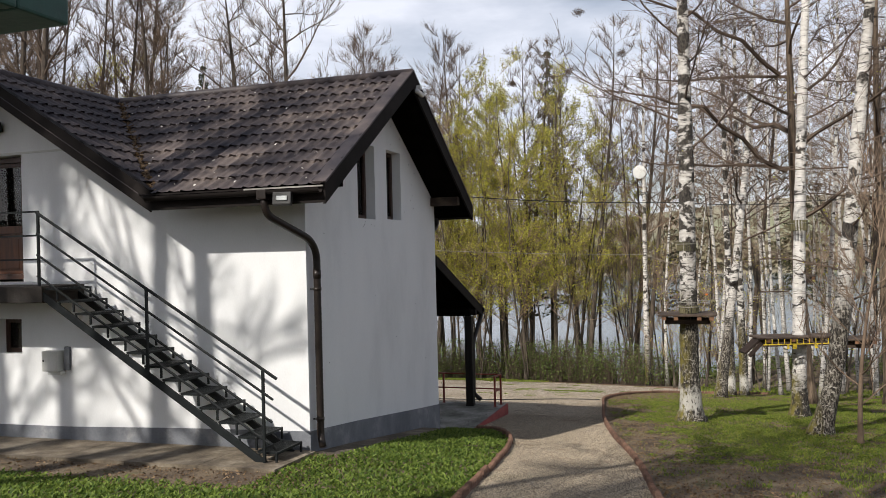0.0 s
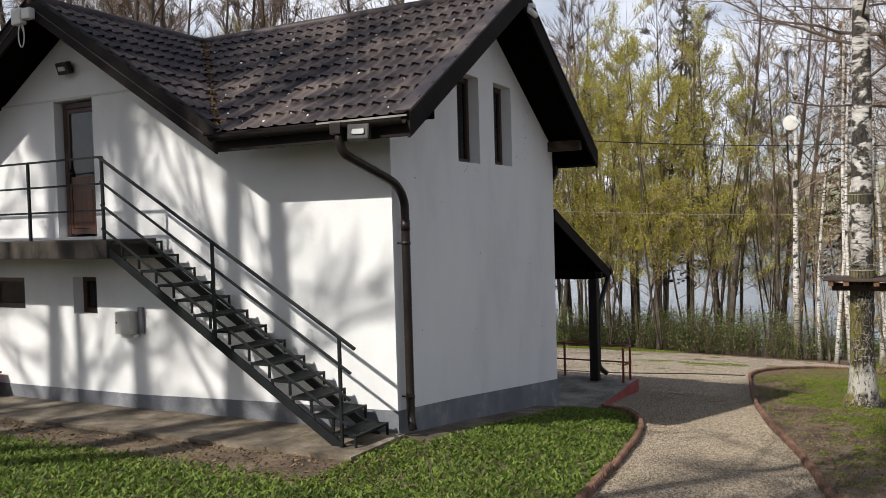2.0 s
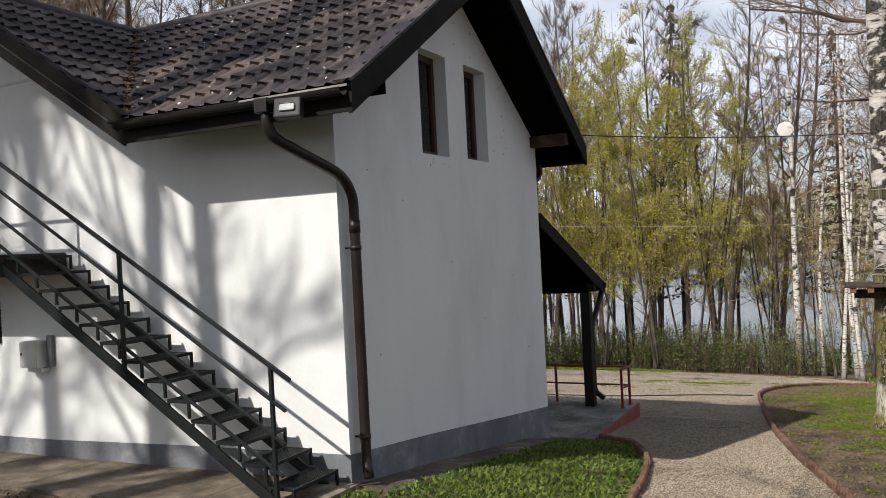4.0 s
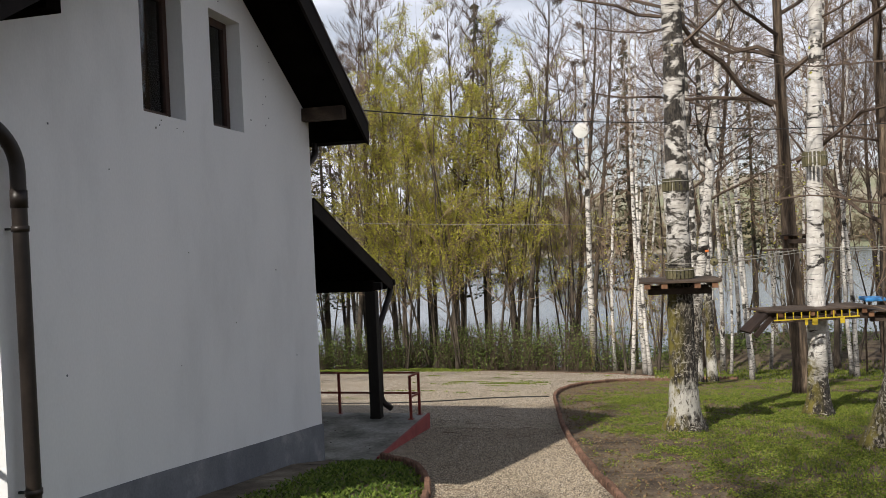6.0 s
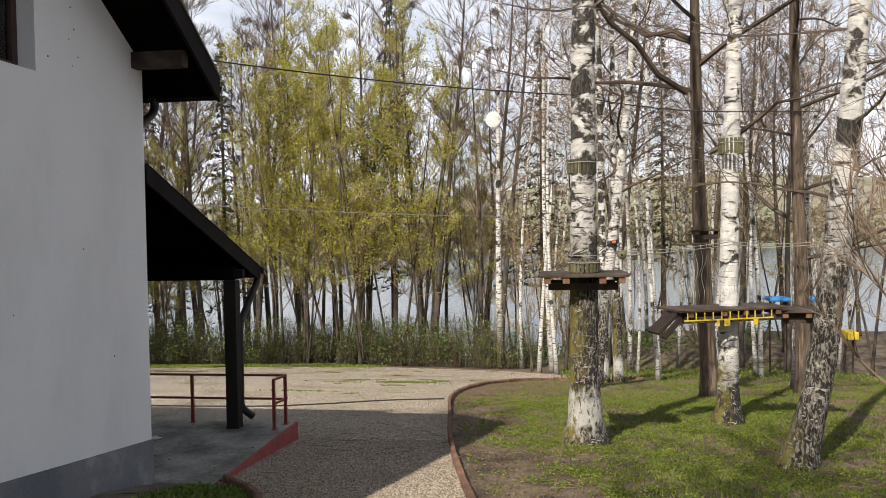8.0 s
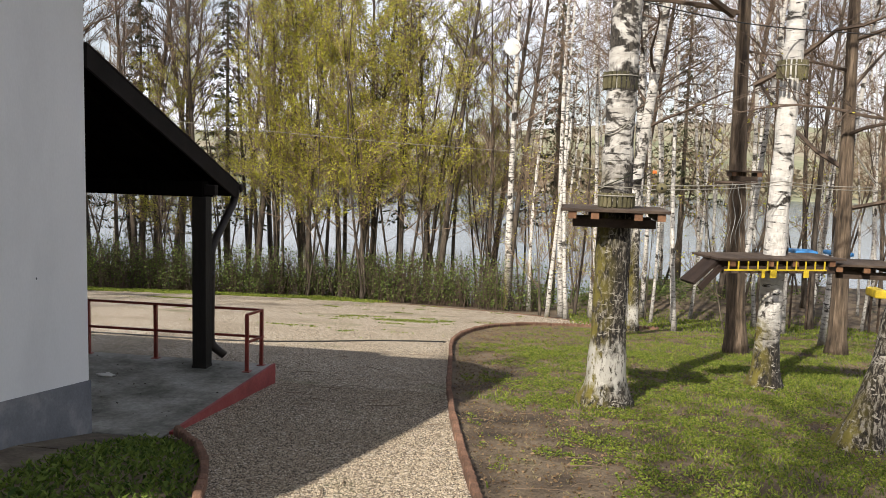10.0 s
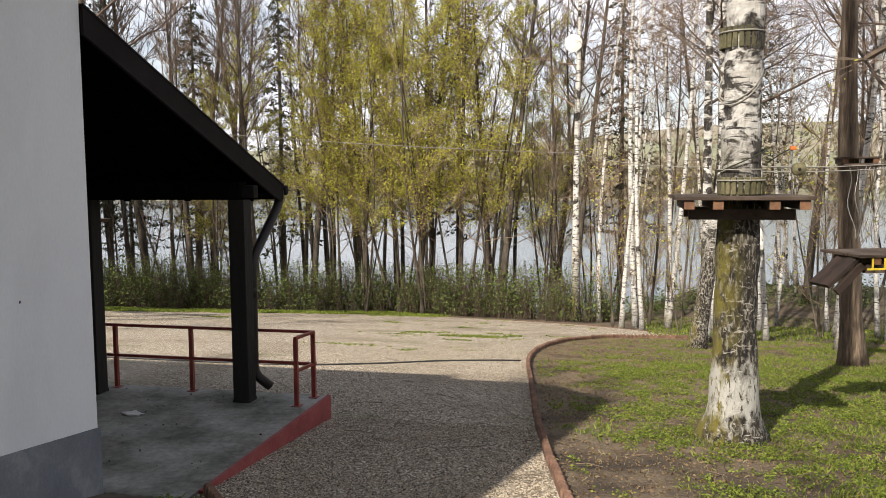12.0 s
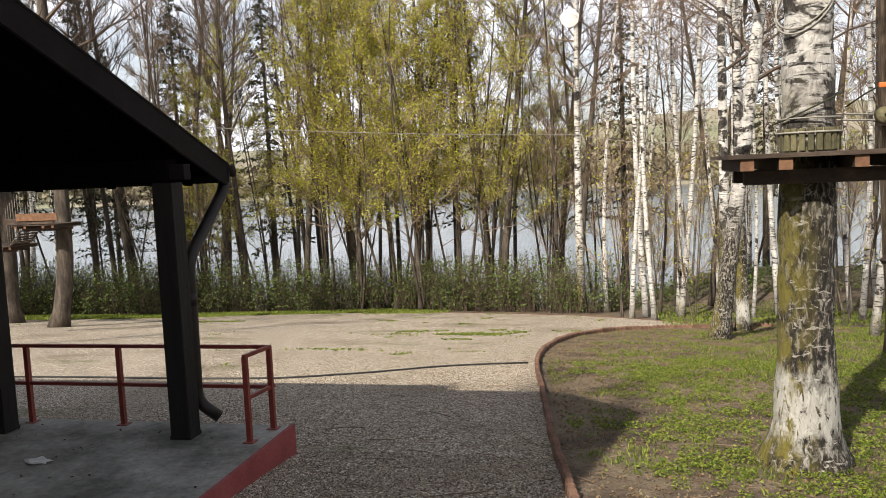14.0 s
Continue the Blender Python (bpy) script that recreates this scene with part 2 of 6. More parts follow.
def birch_bark(name, lime=0.0, dark=0.0, blotch=0.56, soft_edge=2.0, plate=0.605, white=((0.42, 0.39, 0.35), (0.74, 0.72, 0.68)), fleck=0.545):
    """White bark with dark flecks lying across the stem, dark, furrowed and mossy low down; lime: height of old whitewash."""
    m = bpy.data.materials.new(name)
    m.use_nodes = True
    n, l = m.node_tree.nodes, m.node_tree.links
    b = n["Principled BSDF"]
    b.inputs["Roughness"].default_value = 0.85
    tc = n.new("ShaderNodeTexCoord")

    def noise_at(stretch, scale, detail=4):
        mp = n.new("ShaderNodeMapping")
        mp.inputs["Scale"].default_value = stretch
        l.new(tc.outputs["Object"], mp.inputs["Vector"])
        t = n.new("ShaderNodeTexNoise")
        t.inputs["Scale"].default_value = scale
        t.inputs["Detail"].default_value = detail
        t.inputs["Roughness"].default_value = 0.66
        t.inputs["Distortion"].default_value = 0.5
        l.new(mp.outputs["Vector"], t.inputs["Vector"])
        return t.outputs["Fac"]

    def ramp(fac, stops):
        r = n.new("ShaderNodeValToRGB")
        e = r.color_ramp.elements
        while len(e) < len(stops):
            e.new(0.5)
        for i, (p, c) in enumerate(stops):
            e[i].position, e[i].color = p, (*c, 1)
        l.new(fac, r.inputs["Fac"])
        return r.outputs["Color"]

    def mix(fac, a, c, kind="MIX"):
        x = n.new("ShaderNodeMix")
        x.data_type, x.blend_type = "RGBA", kind
        l.new(fac, x.inputs["Factor"])
        for socket, v in (("A", a), ("B", c)):
            if isinstance(v, tuple):
                x.inputs[socket].default_value = (*v, 1)
            else:
                l.new(v, x.inputs[socket])
        return x.outputs["Result"]

    flecks = noise_at((0.8, 0.8, 4.6), 4.6, 9)
    patches = noise_at((1, 1, 1.4), 2.3, 4)
    furrow = noise_at((2.6, 2.6, 1.0), 12.0, 9)
    pale = ramp(noise_at((1, 1, 3), 4.0), [(0.3, white[0]), (0.7, white[1])])
    rough = ramp(furrow, [(0.43, (0.006, 0.005, 0.004)), (plate - 0.085, (0.028, 0.022, 0.016)), (plate - 0.03, (0.085, 0.07, 0.053)), (plate + 0.02, (0.27, 0.25, 0.215))])
    rough_dark = ramp(furrow, [(0.42, (0.012, 0.010, 0.008)), (0.6, (0.085, 0.073, 0.06))])
    col = mix(ramp(flecks, [(fleck, (0, 0, 0)), (fleck + 0.065, (1, 1, 1))]), pale, (0.035, 0.030, 0.026))
    col = mix(ramp(patches, [(blotch - 0.03, (0, 0, 0)), (blotch + 0.03, (1, 1, 1))]), col, rough_dark)
    # furrowed dark bark low on the stem, with moss
    sep = n.new("ShaderNodeSeparateXYZ")
    l.new(tc.outputs["Object"], sep.inputs["Vector"])
    add = n.new("ShaderNodeMath")
    add.operation = "MULTIPLY_ADD"
    add.inputs[1].default_value = 3.2
    l.new(patches, add.inputs[0])
    l.new(sep.outputs["Z"], add.inputs[2])
    mr = n.new("ShaderNodeMapRange")
    mr.inputs["From Min"].default_value, mr.inputs["From Max"].default_value = 2.6 + dark, 2.6 + soft_edge + dark
    mr.inputs["To Min"].default_value, mr.inputs["To Max"].default_value = 1.0, 0.0
    l.new(add.outputs["Value"], mr.inputs["Value"])
    # moss on the weather side
    side = n.new("ShaderNodeMapRange")
    side.inputs["From Min"].default_value, side.inputs["From Max"].default_value = 0.06, -0.13
    l.new(sep.outputs["X"], side.inputs["Value"])
    weather = n.new("ShaderNodeMath")
    weather.operation = "MULTIPLY"
    l.new(side.outputs["Result"], weather.inputs[0])
    l.new(ramp(noise_at((1.5, 1.5, 0.7), 6.0, 8), [(0.42, (0, 0, 0)), (0.56, (0.95, 0.95, 0.95))]), weather.inputs[1])
    rough = mix(ramp(patches, [(0.5, (0, 0, 0)), (0.66, (0.3, 0.3, 0.3))]), rough, (0.06, 0.054, 0.018))
    rough = mix(ramp(noise_at((1.5, 1.5, 3.6), 5.5, 6), [(0.585, (0, 0, 0)), (0.63, (0.85, 0.85, 0.85))]), rough, (0.46, 0.43, 0.38))
    rough = mix(weather.outputs["Value"], rough, (0.16, 0.135, 0.022))
    col = mix(mr.outputs["Result"], col, rough)
    if lime:
        flake = noise_at((1.2, 1.2, 0.8), 7.0, 8)
        crack = noise_at((2.4, 2.4, 0.9), 10.0, 9)
        up = n.new("ShaderNodeMath")
        up.operation = "MULTIPLY_ADD"
        up.inputs[1].default_value = -0.9
        l.new(flake, up.inputs[0])
        l.new(sep.outputs["Z"], up.inputs[2])
        wm = n.new("ShaderNodeMapRange")
        wm.inputs["From Min"].default_value, wm.inputs["From Max"].default_value = lime - 0.62, lime - 0.42
        wm.inputs["To Min"].default_value, wm.inputs["To Max"].default_value = 1.0, 0.0
        l.new(up.outputs["Value"], wm.inputs["Value"])
        wear = ramp(crack, [(0.39, (0, 0, 0)), (0.45, (0.95, 0.95, 0.95))])
        foot = n.new("ShaderNodeMapRange")
        foot.inputs["From Min"].default_value, foot.inputs["From Max"].default_value = -0.30, -0.08
        l.new(up.outputs["Value"], foot.inputs["Value"])
        low = n.new("ShaderNodeMath")
        low.operation = "MULTIPLY"
        l.new(foot.outputs["Result"], low.inputs[0])
        l.new(wear, low.inputs[1])
        both = n.new("ShaderNodeMath")
        both.operation = "MULTIPLY"
        l.new(wm.outputs["Result"], both.inputs[0])
        l.new(low.outputs["Value"], both.inputs[1])
        col = mix(both.outputs["Value"], col, (0.50, 0.485, 0.44))
    l.new(col, b.inputs["Base Color"])
    bp = n.new("ShaderNodeBump")
    bp.inputs["Strength"].default_value, bp.inputs["Distance"].default_value = 1.0, 0.045
    l.new(furrow, bp.inputs["Height"])
    l.new(bp.outputs["Normal"], b.inputs["Normal"])
    return m


BIRCH = birch_bark("birch_bark")
BIRCH_LIMED = birch_bark("whitewashed_birch_bark", 0.80, 1.1, 0.50, 0.8, 0.575)
BIRCH_WHITE = birch_bark("pale_birch_bark", 0.0, -1.6, 0.58, white=((0.46, 0.43, 0.39), (0.76, 0.74, 0.70)), fleck=0.545)
BIRCH_DARK = birch_bark("mossy_birch_bark", 0.0, 1.0, plate=0.545, soft_edge=1.2)
BIRCH_FOOT = birch_bark("dark_footed_birch_bark", 0.0, -0.35, 0.60, 0.7, white=((0.52, 0.49, 0.45), (0.80, 0.78, 0.74)), fleck=0.565)

# ---- building helpers ----


def mesh(name, verts, faces, mat=None, smooth=False):
    me = bpy.data.meshes.new(name)
    me.from_pydata(verts, [], faces)
    me.update()
    if mat:
        me.materials.append(mat)
    if smooth:
        me.polygons.foreach_set("use_smooth", [True] * len(me.polygons))
    return me


def part(name, bm, mat, parent=None, label="", smooth=False):
    """Links a bmesh (or a ready mesh) as one object under its thing."""
    if isinstance(bm, bpy.types.Mesh):
        me = bm
    else:
        me = bpy.data.meshes.new(name)
        bmesh.ops.recalc_face_normals(bm, faces=bm.faces[:])
        bm.to_mesh(me)
        bm.free()
        me.materials.append(mat)
        if smooth:
            me.polygons.foreach_set("use_smooth", [True] * len(me.polygons))
    ob = new(name, me)
    ob.parent = parent
    if label:
        ob["label"] = label
    return ob


def thing(name, label, category, group="", kind="", at=(0, 0, 0)):
    ob = new(name)
    ob.empty_display_size = 0.2
    ob.location = at
    return tagged(ob, label, category, group, kind)


def box(x0, x1, y0, y1, z0, z1, bevel=0.0, bm=None):
    bm = bm or bmesh.new()
    made = bmesh.ops.create_cube(bm, size=1.0, matrix=Matrix.LocRotScale(((x0 + x1) / 2, (y0 + y1) / 2, (z0 + z1) / 2), None, (abs(x1 - x0), abs(y1 - y0), abs(z1 - z0))))
    if bevel:
        edges = list({e for v in made["verts"] for e in v.link_edges})
        bmesh.ops.bevel(bm, geom=edges, offset=bevel, segments=2, affect="EDGES", profile=0.6)
    return bm


def beam(p, q, w, h, bevel=0.0, bm=None, up=(0, 0, 1)):
    """A squared bar from p to q, w wide and h deep."""
    bm = bm or bmesh.new()
    p, q = Vector(p), Vector(q)
    d = (q - p)
    z = d.normalized()
    x = Vector(up).cross(z)
    x = x.normalized() if x.length > 1e-4 else Vector((1, 0, 0))
    y = z.cross(x)
    m = Matrix((x, y, z)).transposed().to_4x4()
    m.translation = (p + q) / 2
    made = bmesh.ops.create_cube(bm, size=1.0, matrix=m @ Matrix.Diagonal((w, h, d.length, 1)))
    if bevel:
        edges = list({e for v in made["verts"] for e in v.link_edges})
        bmesh.ops.bevel(bm, geom=edges, offset=bevel, segments=2, affect="EDGES", profile=0.6)
    return bm


def tube_lists(pts, radii, sides, verts, faces, cap=True):
    """Adds a tapered tube along pts to the lists."""
    base = len(verts)
    n = len(pts)
    a = None
    for i, p in enumerate(pts):
        d = (pts[min(i + 1, n - 1)] - pts[max(i - 1, 0)])
        d = d.normalized() if d.length > 1e-6 else Vector((0, 0, 1))
        a = d.orthogonal() if a is None else a - d * a.dot(d)
        a.normalize()
        b = d.cross(a)
        for k in range(sides):
            t = 2 * math.pi * k / sides
            v = p + (a * math.cos(t) + b * math.sin(t)) * radii[i]
            verts.append((v.x, v.y, v.z))
    for i in range(n - 1):
        for k in range(sides):
            j = (k + 1) % sides
            faces.append((base + i * sides + k, base + i * sides + j, base + (i + 1) * sides + j, base + (i + 1) * sides + k))
    if cap and sides > 3:
        faces.append(tuple(base + k for k in reversed(range(sides))))
        faces.append(tuple(base + (n - 1) * sides + k for k in range(sides)))


def pipe(name, pts, r, mat, parent, sides=12, label=""):
    verts, faces = [], []
    pts = [Vector(p) for p in pts]
    tube_lists(pts, [r] * len(pts), sides, verts, faces)
    return part(name, mesh(name, verts, faces, mat, smooth=True), mat, parent, label)


def rounded(pts, r, steps=5):
    """The same line with its corners rounded."""
    pts = [Vector(p) for p in pts]
    out = [pts[0]]
    for a, b, c in zip(pts, pts[1:], pts[2:]):
        u, v = (a - b), (c - b)
        k = min(r, u.length / 2.1, v.length / 2.1)
        p, q = b + u.normalized() * k, b + v.normalized() * k
        for i in range(steps + 1):
            t = i / steps
            out.append(p * (1 - t) ** 2 + b * 2 * t * (1 - t) + q * t ** 2)
    return out + [pts[-1]]


def wall_mesh(outline, holes, to3d, depth):
    """A wall from its outline and openings in two numbers; to3d(a, b, d) sets them in the room, d from 0 to depth."""
    bm = bmesh.new()
    for loop in [outline] + holes:
        vs = [bm.verts.new(to3d(a, b, 0)) for a, b in loop]
        for i in range(len(vs)):
            bm.edges.new((vs[i], vs[(i + 1) % len(vs)]))
    bmesh.ops.triangle_fill(bm, use_beauty=True, edges=bm.edges[:])
    shift = Vector(to3d(0, 0, depth)) - Vector(to3d(0, 0, 0))
    made = bmesh.ops.extrude_face_region(bm, geom=bm.faces[:])
    bmesh.ops.translate(bm, vec=shift, verts=[v for v in made["geom"] if isinstance(v, bmesh.types.BMVert)])
    return bm


def rect(a0, a1, b0, b1):
    return [(a0, b0), (a1, b0), (a1, b1), (a0, b1)]


# ---- ground ----
PATH_Y = [-60, -10, -3, 2, 8, 14, 36, 40, 44, 60, 255, 266, 330, 470, 800, 3000]
PATH_Z = [7.0, 1.02, 0.23, -0.42, -1.1, -1.8, -4.9, -5.4, -6.6, -9.0, -9.0, -5.7, -1.0, 20.0, 34.0, 40.0]
HOUSE_Y = [-60, -10, -4.5, -1.8, 0, 1.4, 2.9, 4.4, 5.45, 8, 14, 36, 40, 44, 60, 255, 266, 330, 470, 800, 3000]
HOUSE_Z = [7.0, 1.05, 0.40, 0.0, -0.05, -0.22, -0.44, -0.64, -0.89, -1.1, -1.8, -4.9, -5.4, -6.6, -9.0, -9.0, -5.7, -1.0, 20.0, 34.0, 40.0]
LAKE = -6.3


def ground_z(x, y):
    x, y = np.asarray(x, float), np.asarray(y, float)
    k = np.clip((2.6 - x) / 2.0, 0, 1)
    # the shore lies further off to the right
    shift = np.clip((x - 3) / 6, 0, 1) * np.clip((y - 34) / 10, 0, 1) * 13 * np.clip((240 - y) / 60, 0, 1)
    y = y - shift
    k = k * k * (3 - 2 * k)
    z = np.interp(y, PATH_Y, PATH_Z) * (1 - k) + np.interp(y, HOUSE_Y, HOUSE_Z) * k
    left = np.clip(-x / 6.5, 0, 1.5) * 0.1 * np.clip(1 - np.abs(y + 0.5) / 4, 0, 1)
    bumps = 0.025 * np.sin(x * 1.7 + 0.4 * y) * np.sin(y * 1.3 - 0.6 * x) * np.clip((x - 4.2) / 1.5, 0, 1)
    far = np.clip((y - 300) / 150, 0, 1) * (6 * np.sin(x / 140.0 + 1.0) + 4 * np.sin(x / 61.0))
    return z - left + bumps + far


def gz(x, y):
    return float(ground_z(x, y))


def polyline_x(pts, y):
    ys, xs = [p[1] for p in pts], [p[0] for p in pts]
    return np.interp(y, ys, xs)


KERB_R = [(6.6, -16), (5.75, -9), (4.62, -0.93), (4.1, 2.23), (3.6, 4.25), (3.14, 6.55), (2.78, 8.7), (2.62, 10.0), (2.1, 13.9), (1.98, 15.5), (1.98, 18.0), (2.3, 20.4), (3.1, 22.3), (4.2, 23.3), (5.4, 23.7), (7.2, 23.7)]
KERB_L = [(4.55, -16), (3.7, -9), (2.72, -1.74), (2.24, 2.0), (1.98, 3.4), (1.52, 4.5), (1.1, 5.1), (0.74, 5.55)]
YARD_R = KERB_R[2:13] + [(4.0, 23.2), (5.2, 24.2), (4.9, 26.0), (3.6, 28.4), (2.0, 30.4), (-1.7, 33.0), (-7.0, 35.6)]


def gravel_material():
    m = bpy.data.materials.new("pale_gravel")
    m.use_nodes = True
    n, l = m.node_tree.nodes, m.node_tree.links
    b = n["Principled BSDF"]
    b.inputs["Roughness"].default_value = 0.9
    tc = n.new("ShaderNodeTexCoord")
    vor = n.new("ShaderNodeTexVoronoi")
    vor.inputs["Scale"].default_value = 60
    l.new(tc.outputs["Object"], vor.inputs["Vector"])
    sepc = n.new("ShaderNodeSeparateColor")
    l.new(vor.outputs["Color"], sepc.inputs["Color"])
    r1 = n.new("ShaderNodeValToRGB")
    e = r1.color_ramp.elements
    e[0].position, e[0].color = 0.0, (0.085, 0.063, 0.045, 1)
    e[1].position, e[1].color = 1.0, (0.88, 0.80, 0.68, 1)
    x = e.new(0.5)
    x.color = (0.42, 0.33, 0.232, 1)
    l.new(sepc.outputs["Red"], r1.inputs["Fac"])
    broad = n.new("ShaderNodeTexNoise")
    broad.inputs["Scale"].default_value, broad.inputs["Detail"].default_value = 0.55, 6
    l.new(tc.outputs["Object"], broad.inputs["Vector"])
    r2 = n.new("ShaderNodeValToRGB")
    r2.color_ramp.elements[0].position, r2.color_ramp.elements[1].position = 0.5, 0.72
    l.new(broad.outputs["Fac"], r2.inputs["Fac"])
    mx = n.new("ShaderNodeMix")
    mx.data_type = "RGBA"
    mx.inputs["B"].default_value = (0.15, 0.112, 0.07, 1)
    ml = n.new("ShaderNodeMath")
    ml.operation = "MULTIPLY"
    ml.inputs[1].default_value = 0.6
    l.new(r2.outputs["Color"], ml.inputs[0])
    l.new(ml.outputs["Value"], mx.inputs["Factor"])
    gap = n.new("ShaderNodeMapRange")
    gap.inputs["From Min"].default_value, gap.inputs["From Max"].default_value = 0.38, 0.72
    gap.inputs["To Min"].default_value, gap.inputs["To Max"].default_value = 1.0, 0.42
    l.new(vor.outputs["Distance"], gap.inputs["Value"])
    hs = n.new("ShaderNodeHueSaturation")
    l.new(gap.outputs["Result"], hs.inputs["Value"])
    l.new(r1.outputs["Color"], hs.inputs["Color"])
    l.new(hs.outputs["Color"], mx.inputs["A"])
    mp = n.new("ShaderNodeMapping")
    mp.inputs["Scale"].default_value = (0.7, 1.0, 1.0)
    l.new(tc.outputs["Object"], mp.inputs["Vector"])
    moss = n.new("ShaderNodeTexNoise")
    moss.inputs["Scale"].default_value, moss.inputs["Detail"].default_value, moss.inputs["Roughness"].default_value = 0.75, 8, 0.68
    l.new(mp.outputs["Vector"], moss.inputs["Vector"])
    # moss tint, made stronger to paint in tree-shadow streaks as well
    moss_shade = n.new("ShaderNodeValToRGB")
    moss_shade.color_ramp.elements[0].position, moss_shade.color_ramp.elements[1].position = 0.57, 0.66
    moss_shade.color_ramp.elements[1].color = (0.55, 0.55, 0.55, 1)
    l.new(moss.outputs["Fac"], moss_shade.inputs["Fac"])
    mm = n.new("ShaderNodeMix")
    mm.data_type = "RGBA"
    mm.inputs["B"].default_value = (0.10, 0.112, 0.035, 1)
    l.new(moss_shade.outputs["Color"], mm.inputs["Factor"])
    l.new(mx.outputs["Result"], mm.inputs["A"])
    l.new(mm.outputs["Result"], b.inputs["Base Color"])
    bp = n.new("ShaderNodeBump")
    bp.invert = True
    bp.inputs["Strength"].default_value, bp.inputs["Distance"].default_value = 0.6, 0.012
    l.new(vor.outputs["Distance"], bp.inputs["Height"])
    l.new(bp.outputs["Normal"], b.inputs["Normal"])
    return m


GRAVEL = gravel_material()
SOIL = material("lawn_soil_with_moss_and_litter", [(0.036, 0.025, 0.016), (0.09, 0.063, 0.04), (0.16, 0.12, 0.078), (0.095, 0.09, 0.036)], 1.6, 0.95, bump=0.9, bump_scale=28, fine=0.3, distance=0.03, spread=(0.3, 0.72))
# distance haze is put into these pale beige colours
FARLAND = material("hazed_far_fields_and_thicket", [(0.21, 0.185, 0.14), (0.26, 0.23, 0.165), (0.20, 0.215, 0.13), (0.33, 0.28, 0.21)], 0.02, 0.95, bump=0, bump_scale=0.35, fine=0.22, stretch=(0.6, 1, 1))

# the ground: one sheet, fine near the path, coarse towards the horizon
gx = np.concatenate([np.linspace(-3000, -120, 14), np.linspace(-100, -22, 27), np.linspace(-20, -9, 23), np.arange(-8.6, 12.6, 0.3), np.linspace(13, 24, 23), np.linspace(26, 100, 26), np.linspace(120, 3000, 14)])
gy = np.concatenate([np.linspace(-1500, -60, 10), np.linspace(-50, -14, 19), np.arange(-13, 12, 0.3), np.arange(12, 46, 0.6), np.linspace(47, 110, 22), np.linspace(120, 250, 12), np.arange(253, 330, 5), np.linspace(335, 800, 40), np.linspace(850, 3000, 12)])
XX, YY = np.meshgrid(gx, gy)
ZZ = ground_z(XX, YY)
W = len(gx)
g_faces = [(j * W + i, j * W + i + 1, (j + 1) * W + i + 1, (j + 1) * W + i) for j in range(len(gy) - 1) for i in range(W - 1)]
g_me = mesh("ground", np.stack([XX.ravel(), YY.ravel(), ZZ.ravel()], 1).tolist(), g_faces, SOIL, smooth=True)
g_me.materials.append(FARLAND)
g_me.polygons.foreach_set("material_index", [1 if gy[f // (W - 1)] > 240 else 0 for f in range(len(g_faces))])
tagged(new("ground", g_me), "sloping lawn of thin grass, bare soil and litter beside the path", "ground", kind="structure")

# the gravel path and yard, laid on the ground between its edgings
rows_y = np.concatenate([np.arange(-16, 12, 0.25), np.arange(12, 35.7, 0.4)])
yard_ys = [p[1] for p in YARD_R]
verts, faces = [], []
COLS = 24
for y in rows_y:
    xr = float(np.interp(y, [p[1] for p in KERB_R[:3]] + yard_ys[1:], [p[0] for p in KERB_R[:3]] + [p[0] for p in YARD_R[1:]]))
    if y < 5.5:
        xl = float(polyline_x(KERB_L, y))
    elif y < 8.2:
        xl = 0.62
    else:
        xl = float(np.interp(y, [8.2, 8.6, 20, 27, 33, 36], [-9, -22, -24, -19, -13, -9]))
    for i in range(COLS):
        t = i / (COLS - 1)
        x = xr - (xr - xl) * t ** 1.6
        verts.append((x, float(y), gz(x, y) + 0.018))
for j in range(len(rows_y) - 1):
    for i in range(COLS - 1):
        a = j * COLS + i
        faces.append((a, a + 1, a + COLS + 1, a + COLS))
tagged(new("gravel_path", mesh("gravel_path", verts, faces, GRAVEL, smooth=True)), "pale gravel path widening into a gravel yard", "path", kind="structure")

# the lake
WATER = bpy.data.materials.new("lake_water")
WATER.use_nodes = True
n_, l_ = WATER.node_tree.nodes, WATER.node_tree.links
b_ = n_["Principled BSDF"]
b_.inputs["Base Color"].default_value = (0.10, 0.13, 0.15, 1)
b_.inputs["Roughness"].default_value = 0.16
t_ = n_.new("ShaderNodeTexNoise")
t_.inputs["Scale"].default_value, t_.inputs["Detail"].default_value = 1.4, 5
c_ = n_.new("ShaderNodeTexCoord")
l_.new(c_.outputs["Object"], t_.inputs["Vector"])
p_ = n_.new("ShaderNodeBump")
p_.inputs["Strength"].default_value, p_.inputs["Distance"].default_value = 0.35, 0.12
l_.new(t_.outputs["Fac"], p_.inputs["Height"])
l_.new(p_.outputs["Normal"], b_.inputs["Normal"])
tagged(new("water", mesh("water", [(-1500, 40, LAKE), (1500, 40, LAKE), (1500, 290, LAKE), (-1500, 290, LAKE)], [(0, 1, 2, 3)], WATER)), "calm grey-blue lake behind the trees", "lake", kind="structure")

# ---- the house ----
PITCH = 0.635
RIDGE_Y, RIDGE_Z, EAVE = 2.6, 5.58, 0.65
CROSS_X, VERGE = -5.25, 0.62
SPAN = RIDGE_Y + EAVE
house = thing("house", "white plastered two-storey house with dark brown metal-tile roof", "house")


def roof_z(d):
    return RIDGE_Z - PITCH * d


def under(d):
    return roof_z(d) - 0.19


